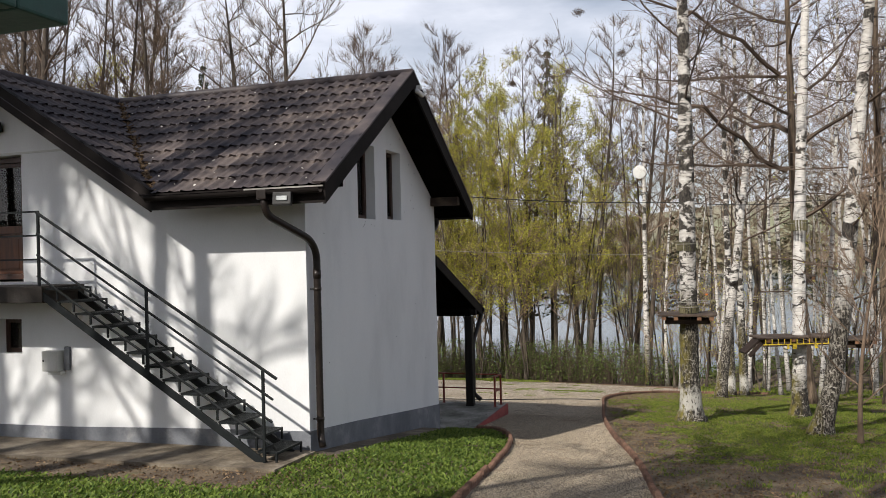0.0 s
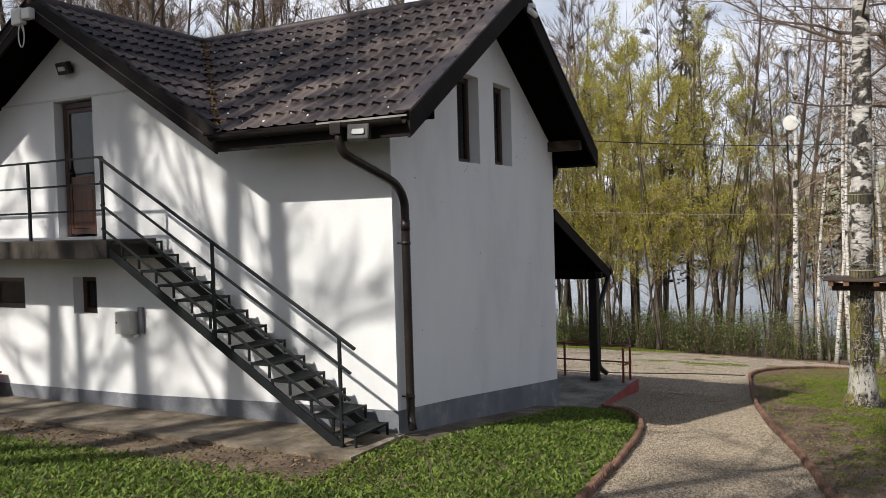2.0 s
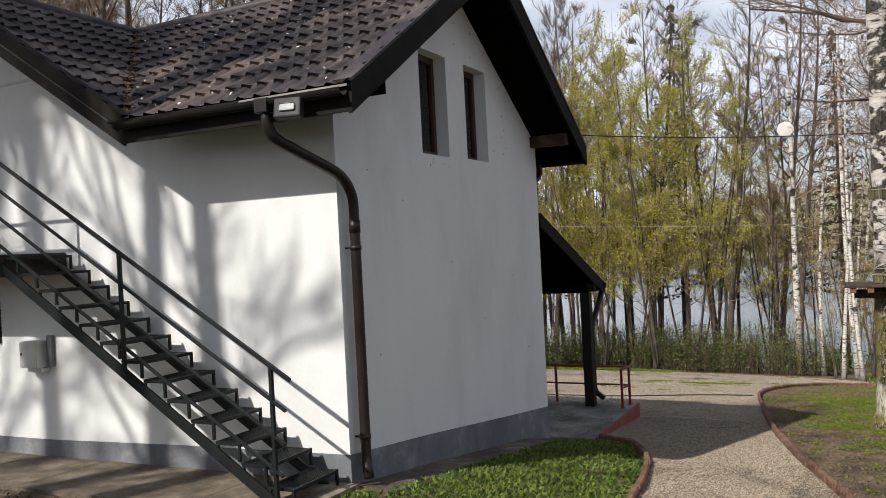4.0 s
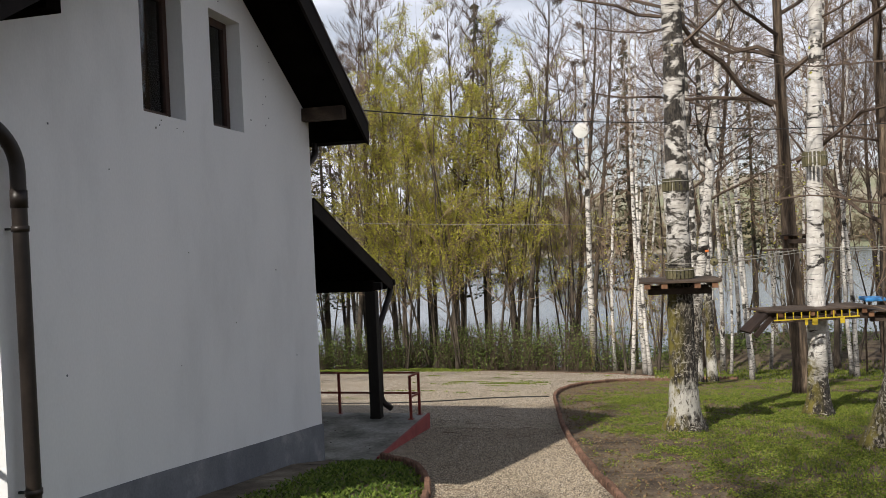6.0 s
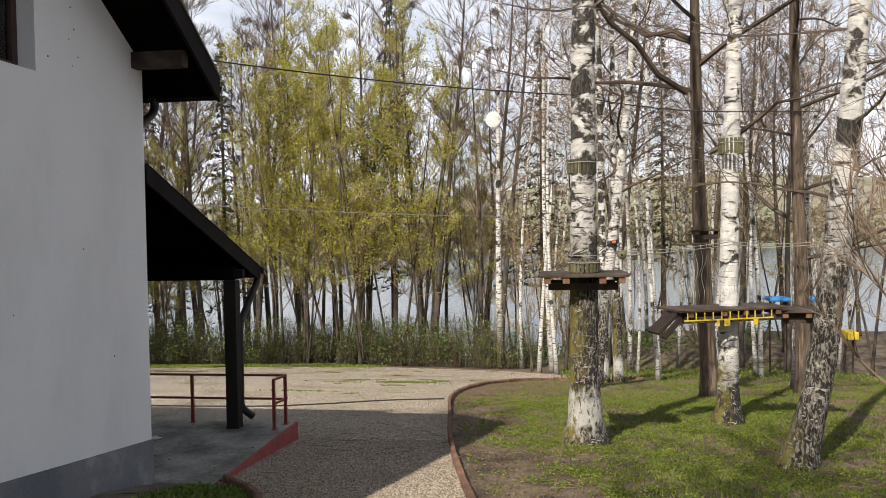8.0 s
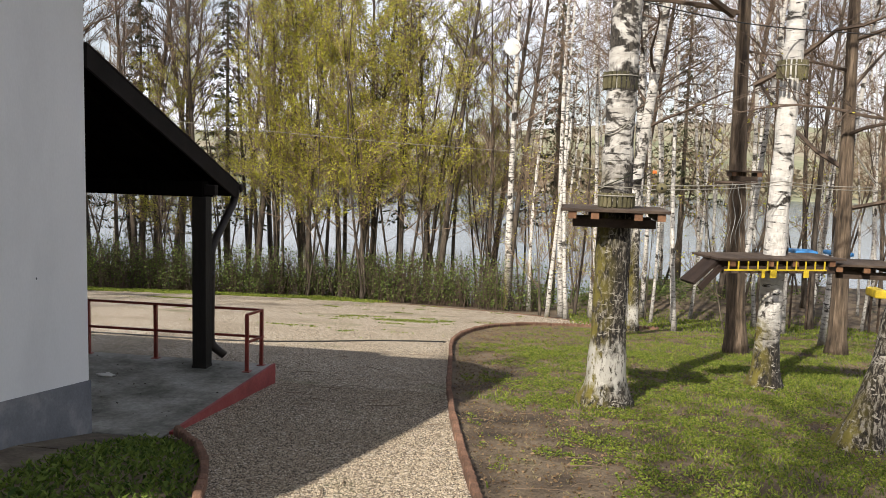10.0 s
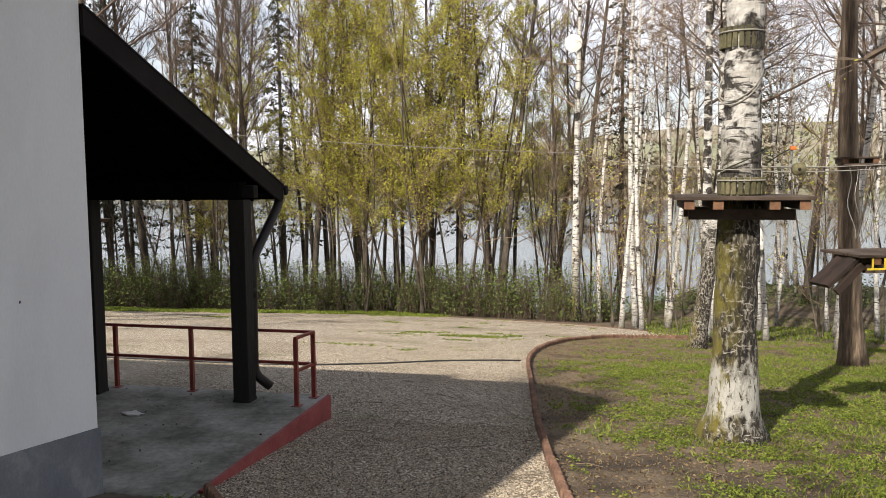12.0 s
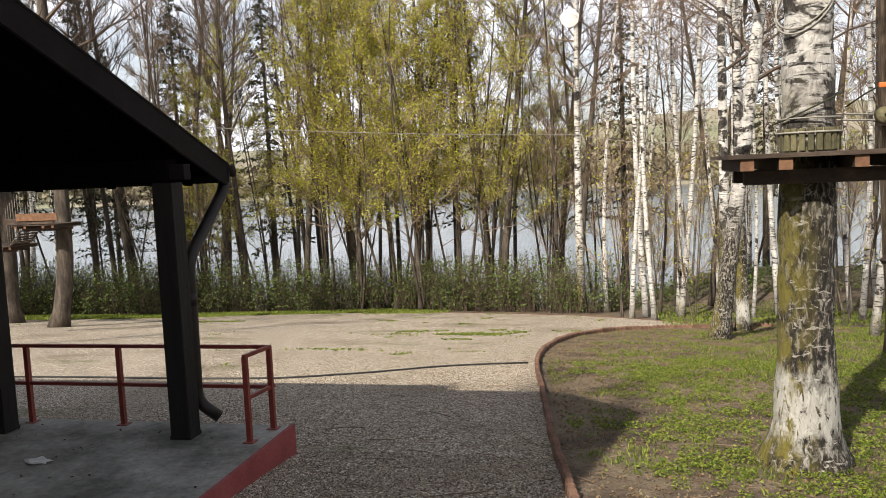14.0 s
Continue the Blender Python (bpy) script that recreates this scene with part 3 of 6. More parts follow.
# front wall, with its gable, door and small windows
front = [(-9.5, -1.0), (0, -1.0), (0, under(RIDGE_Y)), (-2.0 - EAVE, under(RIDGE_Y)), (CROSS_X, under(0)), (-8.5 + EAVE, under(RIDGE_Y)), (-9.5, under(RIDGE_Y))]
part("front_wall", wall_mesh(front, [rect(-5.74, -4.92, 2.34, 4.32), rect(-5.48, -4.98, 1.22, 1.76), rect(-7.5, -6.58, 1.26, 1.74)], lambda a, b, d: (a, d, b), 0.3), PLASTER, house)
gable = [(0.3, -1.5), (5.37, -1.5), (5.37, under(5.37 - RIDGE_Y)), (RIDGE_Y, under(0)), (0.3, under(RIDGE_Y - 0.3))]
part("gable_wall", wall_mesh(gable, [rect(1.74, 2.42, 3.21, 4.41), rect(2.93, 3.58, 3.23, 4.42)], lambda a, b, d: (-d, a, b), 0.3), PLASTER, house)
part("back_wall", box(-9.5, -0.3, 5.07, 5.37, -1.5, under(5.37 - RIDGE_Y)), PLASTER, house)
part("side_wall", box(-9.5, -9.2, 0.3, 5.07, -1.5, under(2.0)), PLASTER, house)
part("upper_floor", box(-9.2, -0.3, 0.3, 5.07, 2.05, 2.3), CONCRETE, house)
part("plinth", wall_mesh([(-9.5, -1.0), (0.014, -1.0), (0.014, 0.25), (-2.12, 0.2), (-4.13, 0.13), (-6.49, 0.1), (-9.5, 0.06)], [], lambda a, b, d: (a, -0.014 + d, b), 0.013), PLINTH, house, "dark grey cement plinth with pale scuffs")
part("plinth", wall_mesh([(-0.0, -1.5), (5.384, -1.5), (5.384, -0.375), (3.8, -0.19), (1.53, 0.085), (0.32, 0.215), (-0.0, 0.25)], [], lambda a, b, d: (0.014 - d, a, b), 0.013), PLINTH, house, "dark grey cement plinth with pale scuffs")


def tile_sheets(u0, u1, origin, along, down, keep, parent, label):
    """Pressed tile sheets, each six waves wide, on a slope: origin is the ridge end, along runs with the ridge, down with the fall."""
    along, down = Vector(along), Vector(down).normalized()
    up = along.cross(down)
    up = up if up.z > 0 else -up
    WAVE, ROW = 0.19, 0.352
    length = SPAN * math.sqrt(1 + PITCH ** 2)
    rows = int(length / ROW) + 1
    vs = []
    for r in range(rows):
        for f in (0.0, 0.35, 0.7, 0.93, 1.0):
            vs.append((r * ROW + f * ROW, f))
    count = math.ceil((u1 - u0) / (WAVE * 6))
    for s in range(count):
        us = np.arange(0, 6 * WAVE + 1e-6, WAVE / 8) + u0 + s * WAVE * 6
        us = us[us <= u1 + 1e-6]
        if len(us) < 3:
            continue
        verts, faces, keepv = [], [], []
        for v, f in vs:
            for u in us:
                ph = math.cos(2 * math.pi * (u - u0) / WAVE)
                wave = 0.021 * (ph + 0.25 * math.cos(4 * math.pi * (u - u0) / WAVE))
                vv = min(v + 0.03 * ph * f, length + 0.04)
                h = wave + 0.036 * f ** 1.5
                p = Vector(origin) + along * float(u) + down * vv + up * (h + 0.015)
                verts.append(tuple(p))
                keepv.append(keep(p))
        c = len(us)
        for i in range(len(vs) - 1):
            for k in range(c - 1):
                q = (i * c + k, i * c + k + 1, (i + 1) * c + k + 1, (i + 1) * c + k)
                if all(keepv[j] for j in q):
                    faces.append(q)
        used = sorted({j for q in faces for j in q})
        back = {j: i for i, j in enumerate(used)}
        verts, faces = [verts[j] for j in used], [tuple(back[j] for j in q) for q in faces]
        if faces:
            part("roof_sheet", mesh("roof_sheet", verts, faces, ROOF), ROOF, parent)


roof = part("roof", box(-9.9, 0.55, RIDGE_Y - 0.04, RIDGE_Y + 0.04, RIDGE_Z - 0.2, RIDGE_Z - 0.04), DARKWOOD, house, "dark brown pressed metal-tile roof with cross gable")
tile_sheets(0, 6.0, (VERGE + 0.02, RIDGE_Y, RIDGE_Z), (-1, 0, 0), (0, -1, -PITCH), lambda p: p.x > CROSS_X + (RIDGE_Y - p.y) - 0.03, roof, "")
tile_sheets(0, 10.3, (VERGE + 0.02, RIDGE_Y, RIDGE_Z), (-1, 0, 0), (0, 1, -PITCH), lambda p: True, roof, "")
tile_sheets(0, 3.4, (CROSS_X, -EAVE, RIDGE_Z), (0, 1, 0), (1, 0, -PITCH), lambda p: p.y < RIDGE_Y - (p.x - CROSS_X) + 0.03, roof, "")
tile_sheets(0, 3.4, (CROSS_X, -EAVE, RIDGE_Z), (0, 1, 0), (-1, 0, -PITCH), lambda p: p.y < RIDGE_Y - (CROSS_X - p.x) + 0.03, roof, "")
tile_sheets(5.0, 10.3, (VERGE, RIDGE_Y, RIDGE_Z), (-1, 0, 0), (0, -1, -PITCH), lambda p: p.x < CROSS_X - (RIDGE_Y - p.y), roof, "")


def slope_board(pts, thick, mat, name, parent, label=""):
    """A board from its four corners, thickened straight down."""
    bm = bmesh.new()
    top = [bm.verts.new(p) for p in pts]
    low = [bm.verts.new((p[0], p[1], p[2] - thick)) for p in pts]
    bm.faces.new(top)
    bm.faces.new(low[::-1])
    for i in range(len(pts)):
        j = (i + 1) % len(pts)
        bm.faces.new((top[i], low[i], low[j], top[j]))
    return part(name, bm, mat, parent, label)


# boarded undersides
dz = -0.03
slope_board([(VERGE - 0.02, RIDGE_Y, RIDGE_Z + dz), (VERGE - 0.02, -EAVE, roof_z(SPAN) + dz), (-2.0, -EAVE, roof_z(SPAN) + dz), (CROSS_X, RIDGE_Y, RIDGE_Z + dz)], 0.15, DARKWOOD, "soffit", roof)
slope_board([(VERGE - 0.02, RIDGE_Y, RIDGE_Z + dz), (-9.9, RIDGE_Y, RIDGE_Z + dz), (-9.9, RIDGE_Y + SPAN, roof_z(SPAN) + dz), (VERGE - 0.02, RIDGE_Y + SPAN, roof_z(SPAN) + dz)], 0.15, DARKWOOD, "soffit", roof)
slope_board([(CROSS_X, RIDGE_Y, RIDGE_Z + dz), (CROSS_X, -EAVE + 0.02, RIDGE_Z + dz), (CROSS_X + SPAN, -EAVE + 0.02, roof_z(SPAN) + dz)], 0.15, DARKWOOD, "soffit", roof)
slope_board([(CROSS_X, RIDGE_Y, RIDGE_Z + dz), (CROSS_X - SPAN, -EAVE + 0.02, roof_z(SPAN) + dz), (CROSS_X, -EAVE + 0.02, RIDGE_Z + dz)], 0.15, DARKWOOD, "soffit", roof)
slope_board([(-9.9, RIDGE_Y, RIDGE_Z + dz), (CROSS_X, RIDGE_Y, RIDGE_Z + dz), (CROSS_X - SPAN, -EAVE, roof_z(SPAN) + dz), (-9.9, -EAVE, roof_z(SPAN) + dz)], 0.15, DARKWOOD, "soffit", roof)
# verge boards with their sheet-metal edging
for sgn in (-1, 1):
    a = Vector((VERGE + 0.02, RIDGE_Y, RIDGE_Z - 0.085))
    b = Vector((VERGE + 0.02, RIDGE_Y + sgn * (SPAN + 0.02), roof_z(SPAN + 0.02) - 0.085))
    slope_board([(VERGE, a.y, RIDGE_Z + 0.04), (VERGE, b.y, roof_z(SPAN) + 0.04), (VERGE + 0.035, b.y, roof_z(SPAN) + 0.04), (VERGE + 0.035, a.y, RIDGE_Z + 0.04)], 0.27, DARKTRIM, "verge_board", roof)
    part("verge_cap", beam((VERGE - 0.05, a.y, RIDGE_Z + 0.062), (VERGE - 0.05, b.y, roof_z(SPAN + 0.02) + 0.062), 0.19, 0.025), ROOF, roof)
    c = CROSS_X + sgn * (SPAN + 0.0)
    slope_board([(CROSS_X, -EAVE - 0.015, RIDGE_Z + 0.04), (CROSS_X, -EAVE + 0.02, RIDGE_Z + 0.04), (c, -EAVE + 0.02, roof_z(SPAN) + 0.04), (c, -EAVE - 0.015, roof_z(SPAN) + 0.04)], 0.27, DARKTRIM, "verge_board", roof)
    part("verge_lip", beam((CROSS_X, -EAVE - 0.02, RIDGE_Z - 0.09), (c, -EAVE - 0.02, roof_z(SPAN) - 0.09), 0.012, 0.012), ROOF, roof)
    part("verge_cap", beam((CROSS_X, -EAVE + 0.04, RIDGE_Z + 0.058), (c, -EAVE + 0.04, roof_z(SPAN) + 0.058), 0.13, 0.025), DARKTRIM, roof)
pipe("ridge_cap", [(VERGE + 0.03, RIDGE_Y, RIDGE_Z + 0.02), (-9.9, RIDGE_Y, RIDGE_Z + 0.02)], 0.075, ROOF, roof)
pipe("ridge_cap", [(CROSS_X, -EAVE - 0.02, RIDGE_Z + 0.02), (CROSS_X, RIDGE_Y, RIDGE_Z + 0.02)], 0.075, ROOF, roof)
part("valley_flashing", beam((CROSS_X, RIDGE_Y, RIDGE_Z - 0.01), (-2.0, -EAVE, roof_z(SPAN) - 0.01), 0.3, 0.012), DARKTRIM, roof)
# eave boards and gutters
for y, x0 in ((-EAVE, -2.0), (RIDGE_Y + SPAN, -9.9)):
    out = -1 if y < 0 else 1
    part("eave_board", box(x0, VERGE, y - 0.02, y + 0.015, roof_z(SPAN) - 0.21, roof_z(SPAN) - 0.02), DARKTRIM, roof)
    gut = bmesh.new()
    prof = [(math.cos(t) * 0.065, math.sin(t) * 0.065) for t in np.linspace(math.pi, 2 * math.pi, 9)]
    prof += [(a * 0.9, b * 0.9 + 0.002) for a, b in reversed(prof)]
    ends = []
    for x in (x0, VERGE + 0.0):
        ends.append([gut.verts.new((x, y + out * 0.09 + a, roof_z(SPAN) - 0.03 + b)) for a, b in prof])
    for k in range(len(prof)):
        gut.faces.new((ends[0][k], ends[0][(k + 1) % len(prof)], ends[1][(k + 1) % len(prof)], ends[1][k]))
    for e in ends:
        gut.faces.new(e)
    part("gutter", gut, DARKTRIM, roof, smooth=False)
    part("drip_edge", box(x0, VERGE + 0.02, y + out * 0.04, y + out * 0.06, roof_z(SPAN) - 0.01, roof_z(SPAN) + 0.012), DARKTRIM, roof)
    if y < 0:
        part("pale_edge_strip", box(-0.5, VERGE + 0.02, y - 0.066, y - 0.061, roof_z(SPAN) - 0.012, roof_z(SPAN) + 0.008), CONCRETE, roof)
# purlin ends under the gable overhang
for y in (-0.02, 5.22):
    d = abs(y - RIDGE_Y)
    part("purlin", box(-0.2, 0.56, y - 0.07, y + 0.07, under(d) - 0.17, under(d) - 0.005, 0.006), DARKWOOD if y < 1 else TIMBER, roof)
part("purlin", box(-0.2, 0.5, RIDGE_Y - 0.07, RIDGE_Y + 0.07, under(0) - 0.16, under(0) - 0.02, 0.006), DARKWOOD, roof)


def casement(name, centre, w, h, face, parent, mat, bars=0):
    """A wooden window set back in its opening. face: 'x' or 'y', the way it looks."""
    frame_parts = thing(name, "", "")
    frame_parts.parent = parent
    cx, cy, cz = centre

    def put(a0, a1, b0, b1, d0, d1, bevel=0.004):
        if face == "x":
            return box(cx + d0, cx + d1, cy + a0, cy + a1, cz + b0, cz + b1, bevel)
        return box(cx + a0, cx + a1, cy - d1, cy - d0, cz + b0, cz + b1, bevel)
    fw = 0.07
    bm = put(-w / 2, -w / 2 + fw, -h / 2, h / 2, -0.03, 0.03)
    for args in ((w / 2 - fw, w / 2, -h / 2, h / 2), (-w / 2 + fw, w / 2 - fw, -h / 2, -h / 2 + fw), (-w / 2 + fw, w / 2 - fw, h / 2 - fw, h / 2)):
        if face == "x":
            box(cx - 0.03, cx + 0.03, cy + args[0], cy + args[1], cz + args[2], cz + args[3], 0.004, bm)
        else:
            box(cx + args[0], cx + args[1], cy - 0.03, cy + 0.03, cz + args[2], cz + args[3], 0.004, bm)
    part("frame", bm, mat, frame_parts)
    pane = part("pane", put(-w / 2 + fw, w / 2 - fw, -h / 2 + fw, h / 2 - fw, -0.006, 0.0, 0), GLASS, frame_parts)
    return frame_parts


casement("window", (-0.19, 2.08, 3.81), 0.68, 1.2, "x", house, WINWOOD)
casement("window", (-0.19, 3.255, 3.825), 0.65, 1.19, "x", house, WINWOOD)
casement("window", (-5.23, 0.2, 1.49), 0.5, 0.54, "y", house, WINWOOD)
casement("window", (-7.04, 0.12, 1.5), 0.92, 0.48, "y", house, WINWOOD)
# curtain behind a gable window
for y0, y1, z0, z1 in ((3.3, 3.54, 3.25, 4.4),):
    bm = bmesh.new()
    ys = np.linspace(y0, y1, 25)
    cols = [[bm.verts.new((-0.29 + 0.018 * math.sin((y - y0) * 75), y, z)) for z in (z0, z1)] for y in ys]
    for a, b in zip(cols, cols[1:]):
        bm.faces.new((a[0], b[0], b[1], a[1]))
    part("curtain", bm, WHITE, house, "pale pleated curtain", smooth=True)
part("lintel_trim", box(-7.8, -3.5, -0.012, 0.0, 4.33, 4.36), BOXGREY, house)

# upstairs door, glazed above, panelled below
door = thing("door", "", "")
door.parent = house
door["label"] = "brown wooden door, glazed above a panelled lower half"
bm = box(-5.70, -5.63, 0.12, 0.18, 2.36, 4.30, 0.004)
box(-5.01, -4.94, 0.12, 0.18, 2.36, 4.30, 0.004, bm)
box(-5.63, -5.01, 0.12, 0.18, 4.22, 4.30, 0.004, bm)
part("door_frame", bm, WINWOOD, door)
bm = box(-5.625, -5.575, 0.125, 0.17, 2.38, 4.21, 0.004)
box(-5.065, -5.015, 0.125, 0.17, 2.38, 4.21, 0.004, bm)
for z0, z1 in ((2.38, 2.46), (4.15, 4.21)):
    box(-5.575, -5.065, 0.125, 0.17, z0, z1, 0.004, bm)
leaf = part("door_leaf", bm, WINWOOD, door)
part("mid_rail", box(-5.575, -5.065, 0.12, 0.17, 3.10, 3.22, 0.004), DOORWOOD, leaf, "brown wooden mid rail")
part("door_panel", box(-5.57, -5.07, 0.135, 0.155, 2.465, 3.095, 0.006), DOORWOOD, leaf, "brown wooden lower panel")
part("door_panel", box(-5.50, -5.14, 0.128, 0.14, 2.54, 3.02, 0.006), DOORWOOD, leaf, "brown wooden lower panel")
part("pane", box(-5.575, -5.065, 0.145, 0.151, 3.22, 4.15), GLASS, leaf)
# black sheet added behind the glass, standing for the unlit room
part("dark_backing", box(-5.58, -5.06, 0.19, 0.2, 3.2, 4.2), CABLE, leaf, "dark sheet added behind the door glass for the unlit interior")
bm = box(-5.6, -5.575, 0.1, 0.125, 3.13, 3.35, 0.004)
beam((-5.588, 0.09, 3.27), (-5.47, 0.075, 3.27), 0.018, 0.018, 0.004, bm)
part("door_handle", bm, STEEL, leaf, "dark metal door handle")

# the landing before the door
landing = part("landing", box(-9.0, -3.75, -0.82, -0.002, 2.06, 2.3, 0.012), CONCRETE, house, "weathered concrete landing slab, dark and mottled all over")
# darker mottled concrete over the whole slab
landing.data.materials[0] = material("dark_mottled_concrete", [(0.018, 0.015, 0.013), (0.04, 0.032, 0.026), (0.08, 0.066, 0.054)], 2.2, 0.9, bump=0.5, bump_scale=35, fine=0.15)

# ---- outside steel staircase ----
stairs = thing("steel_staircase", "dark painted steel outdoor staircase with mesh treads and railing", "staircase", at=(-0.3, -0.45, -0.02))
OFF = Vector((0.3, 0.45, 0.02))


def spart(name, bm, mat=STEEL, parent=None, label=""):
    ob = part(name, bm, mat, parent or stairs, label)
    if not parent:
        ob.location = OFF
    return ob


STEPS, Z0, Z1 = 13, -0.02, 2.28
X0, X1 = -0.06, -3.80
YA, YB = -0.78, -0.12
TREAD_SLOPE = (Z1 - Z0) / (X0 - X1)


def stringer_z(x):
    return Z0 - 0.10 + (X0 - x) * TREAD_SLOPE


for y in (YA, YB):
    spart("stringer", beam((X0 - 0.14, y, stringer_z(X0 - 0.14)), (X1, y, stringer_z(X1)), 0.03, 0.10, 0.004))
for i in range(STEPS):
    t = (i + 1) / STEPS
    x = X0 + (X1 - X0) * (i + 0.5) / STEPS
    z = Z0 + (Z1 - Z0) * t - 0.012
    bm = box(x - 0.15, x + 0.15, YA + 0.02, YA + 0.045, z - 0.03, z)
    box(x - 0.15, x + 0.15, YB - 0.045, YB - 0.02, z - 0.03, z, 0, bm)
    box(x - 0.15, x - 0.125, YA + 0.045, YB - 0.045, z - 0.03, z, 0, bm)
    box(x + 0.125, x + 0.15, YA + 0.045, YB - 0.045, z - 0.03, z, 0, bm)
    # expanded-metal bars
    for k in range(1, 20):
        yy = YA + 0.045 + (YB - YA - 0.09) * k / 20
        box(x - 0.125, x + 0.125, yy - 0.007, yy + 0.007, z - 0.012, z - 0.002, 0, bm)
    for k in range(1, 9):
        xx = x - 0.125 + 0.25 * k / 9
        box(xx - 0.006, xx + 0.006, YA + 0.045, YB - 0.045, z - 0.012, z - 0.002, 0, bm)
    tread = spart("tread", bm)
    spart("tread_bracket", box(x - 0.13, x - 0.105, YA - 0.002, YA + 0.02, z - 0.09, z - 0.03))
    spart("tread_bracket", box(x + 0.12, x + 0.145, YA - 0.002, YA + 0.02, z - 0.16, z))
    spart("tread_bracket", box(x + 0.12, x + 0.145, YB - 0.02, YB + 0.002, z - 0.16, z))
RY = YA - 0.03


def rail_z(x, h):
    return 1.18 + (-0.18 - x) * 0.594 + h - 1.02


for h, xe in ((1.02, -0.02), (0.72, -0.08), (0.42, -0.1), (0.12, -0.14)):
    spart("handrail", beam((xe, RY, rail_z(xe, h)), (-3.83, RY, rail_z(-3.83, h)), 0.03, 0.034 if h > 1 else 0.024, 0.004))
for x in (-0.22, -1.98):
    spart("rail_post", box(x - 0.016, x + 0.016, RY - 0.016, RY + 0.016, rail_z(x, 0.0) - (0.18 if x > -1 else 0.14), rail_z(x, 1.01)))
# landing railing
lrail = thing("landing_railing", "dark steel railing along the upper landing", "railing", at=(-6.3, -0.78, 2.3))
for x in (-3.83, -5.28, -6.7, -8.1, -8.95):
    ob = part("rail_post", box(x - 0.016 + 6.3, x + 0.016 + 6.3, -0.016, 0.016, 0.0, 1.06), STEEL, lrail)
for h in (1.06, 0.72, 0.38):
    part("rail", box(-8.97 + 6.3, -3.82 + 6.3, -0.013, 0.013, h - 0.013, h + 0.013), STEEL, lrail)

# ---- downpipes, lamps, boxes on the house ----
dp = thing("downpipe", "brown plastic downpipe with an offset at the house corner", "downpipe", at=(0, 0, 0))
line = rounded([(-0.19, -0.74, 3.46), (-0.17, -0.74, 3.18), (0.09, -0.04, 2.86), (0.1, 0.12, 2.68), (0.1, 0.12, 0.17), (0.16, 0.06, 0.03)], 0.14)
pipe("pipe", line, 0.05, PIPE, dp)
part("hopper", box(-0.26, -0.12, -0.81, -0.67, 3.37, 3.5, 0.012), PIPE, dp)
for z in (2.18, 0.4):
    pipe("clamp", [(0.1, 0.12, z - 0.02), (0.1, 0.12, z + 0.02)], 0.057, PIPE, dp)
    part("clamp_pin", box(0.0, 0.1, 0.09, 0.11, z - 0.008, z + 0.008), STEEL, dp)
pipe("joint", [(0.1, 0.12, 2.32), (0.1, 0.12, 2.44)], 0.055, PIPE, dp)
dp2 = thing("downpipe", "brown plastic downpipe at the far corner of the house", "downpipe")
pipe("pipe", rounded([(-0.12, 5.86, 3.45), (-0.12, 5.86, 3.2), (-0.18, 5.45, 2.95), (-0.18, 5.44, 2.45)], 0.1), 0.05, PIPE, dp2)


def floodlight(m, label):
    f = thing("floodlight", label, "lamp")
    part("housing", box(-0.12, 0.12, -0.045, 0.045, -0.085, 0.085, 0.015), CABLE, f)
    part("lens", box(-0.07, 0.07, -0.055, -0.046, -0.032, 0.032, 0.015), LAMPGLASS, f, "pale frosted lamp glass")
    part("bracket", box(-0.02, 0.02, 0.04, 0.1, -0.03, 0.03, 0.005), STEEL, f)
    f.matrix_world = m
    return f


floodlight(pose(0.14, -0.84, 3.36, -12, 0, 14), "small black floodlight fixed to the eave board")
floodlight(pose(-5.35, -0.09, 4.76, 20, 0, 0), "small dark floodlight on the wall above the door")
lamp2 = thing("floodlight_pair", "pair of grey floodlights with looped cable at the gable top", "lamp", at=(-5.3, -0.72, 5.3))
part("housing", box(-0.2, 0.0, -0.06, 0.04, -0.05, 0.17, 0.02), BOXGREY, lamp2)
part("housing", box(0.02, 0.18, -0.06, 0.04, 0.0, 0.15, 0.02), BOXGREY, lamp2)
loop = [(-0.05 + 0.06 * math.cos(a) + 0.004 * k, -0.02, -0.2 + 0.16 * math.sin(a)) for k in range(3) for a in np.linspace(0, 2 * math.pi, 14)]
pipe("cable", [(-0.05, -0.02, -0.03)] + loop, 0.006, BOXGREY, lamp2, sides=6)

mb = thing("meter_box", "pale grey electricity meter box on the wall", "meter box", at=(-4.27, -0.09, 1.13))
part("case", box(-0.17, 0.12, -0.07, 0.088, -0.15, 0.16, 0.012), BOXGREY, mb)
part("cover", box(-0.16, 0.11, -0.08, -0.071, -0.14, 0.15, 0.004), BOXGREY, mb)
part("lock", box(-0.14, -0.12, -0.086, -0.08, 0.0, 0.03), CABLE, mb)
part("base", box(-0.1, 0.14, -0.03, 0.085, -0.2, -0.15, 0.006), BOXGREY, mb)
part("conduit", box(0.15, 0.24, 0.04, 0.089, -0.14, 0.22, 0.01), PLINTH, mb, "grey cable conduit")
cctv = thing("security_camera", "small white security camera under the gable peak", "camera", at=(VERGE + 0.06, RIDGE_Y + 0.18, RIDGE_Z - 0.24))
part("mount", box(-0.05, 0.05, -0.05, 0.05, 0.02, 0.08, 0.012), WHITE, cctv)
pipe("body", [(0.0, -0.1, -0.02), (0.02, 0.12, -0.06)], 0.04, WHITE, cctv)
redbin = thing("red_crate", "red plastic crate standing by the wall", "crate", at=(-7.42, -0.3, gz(-7.42, -0.3) + 0.045))
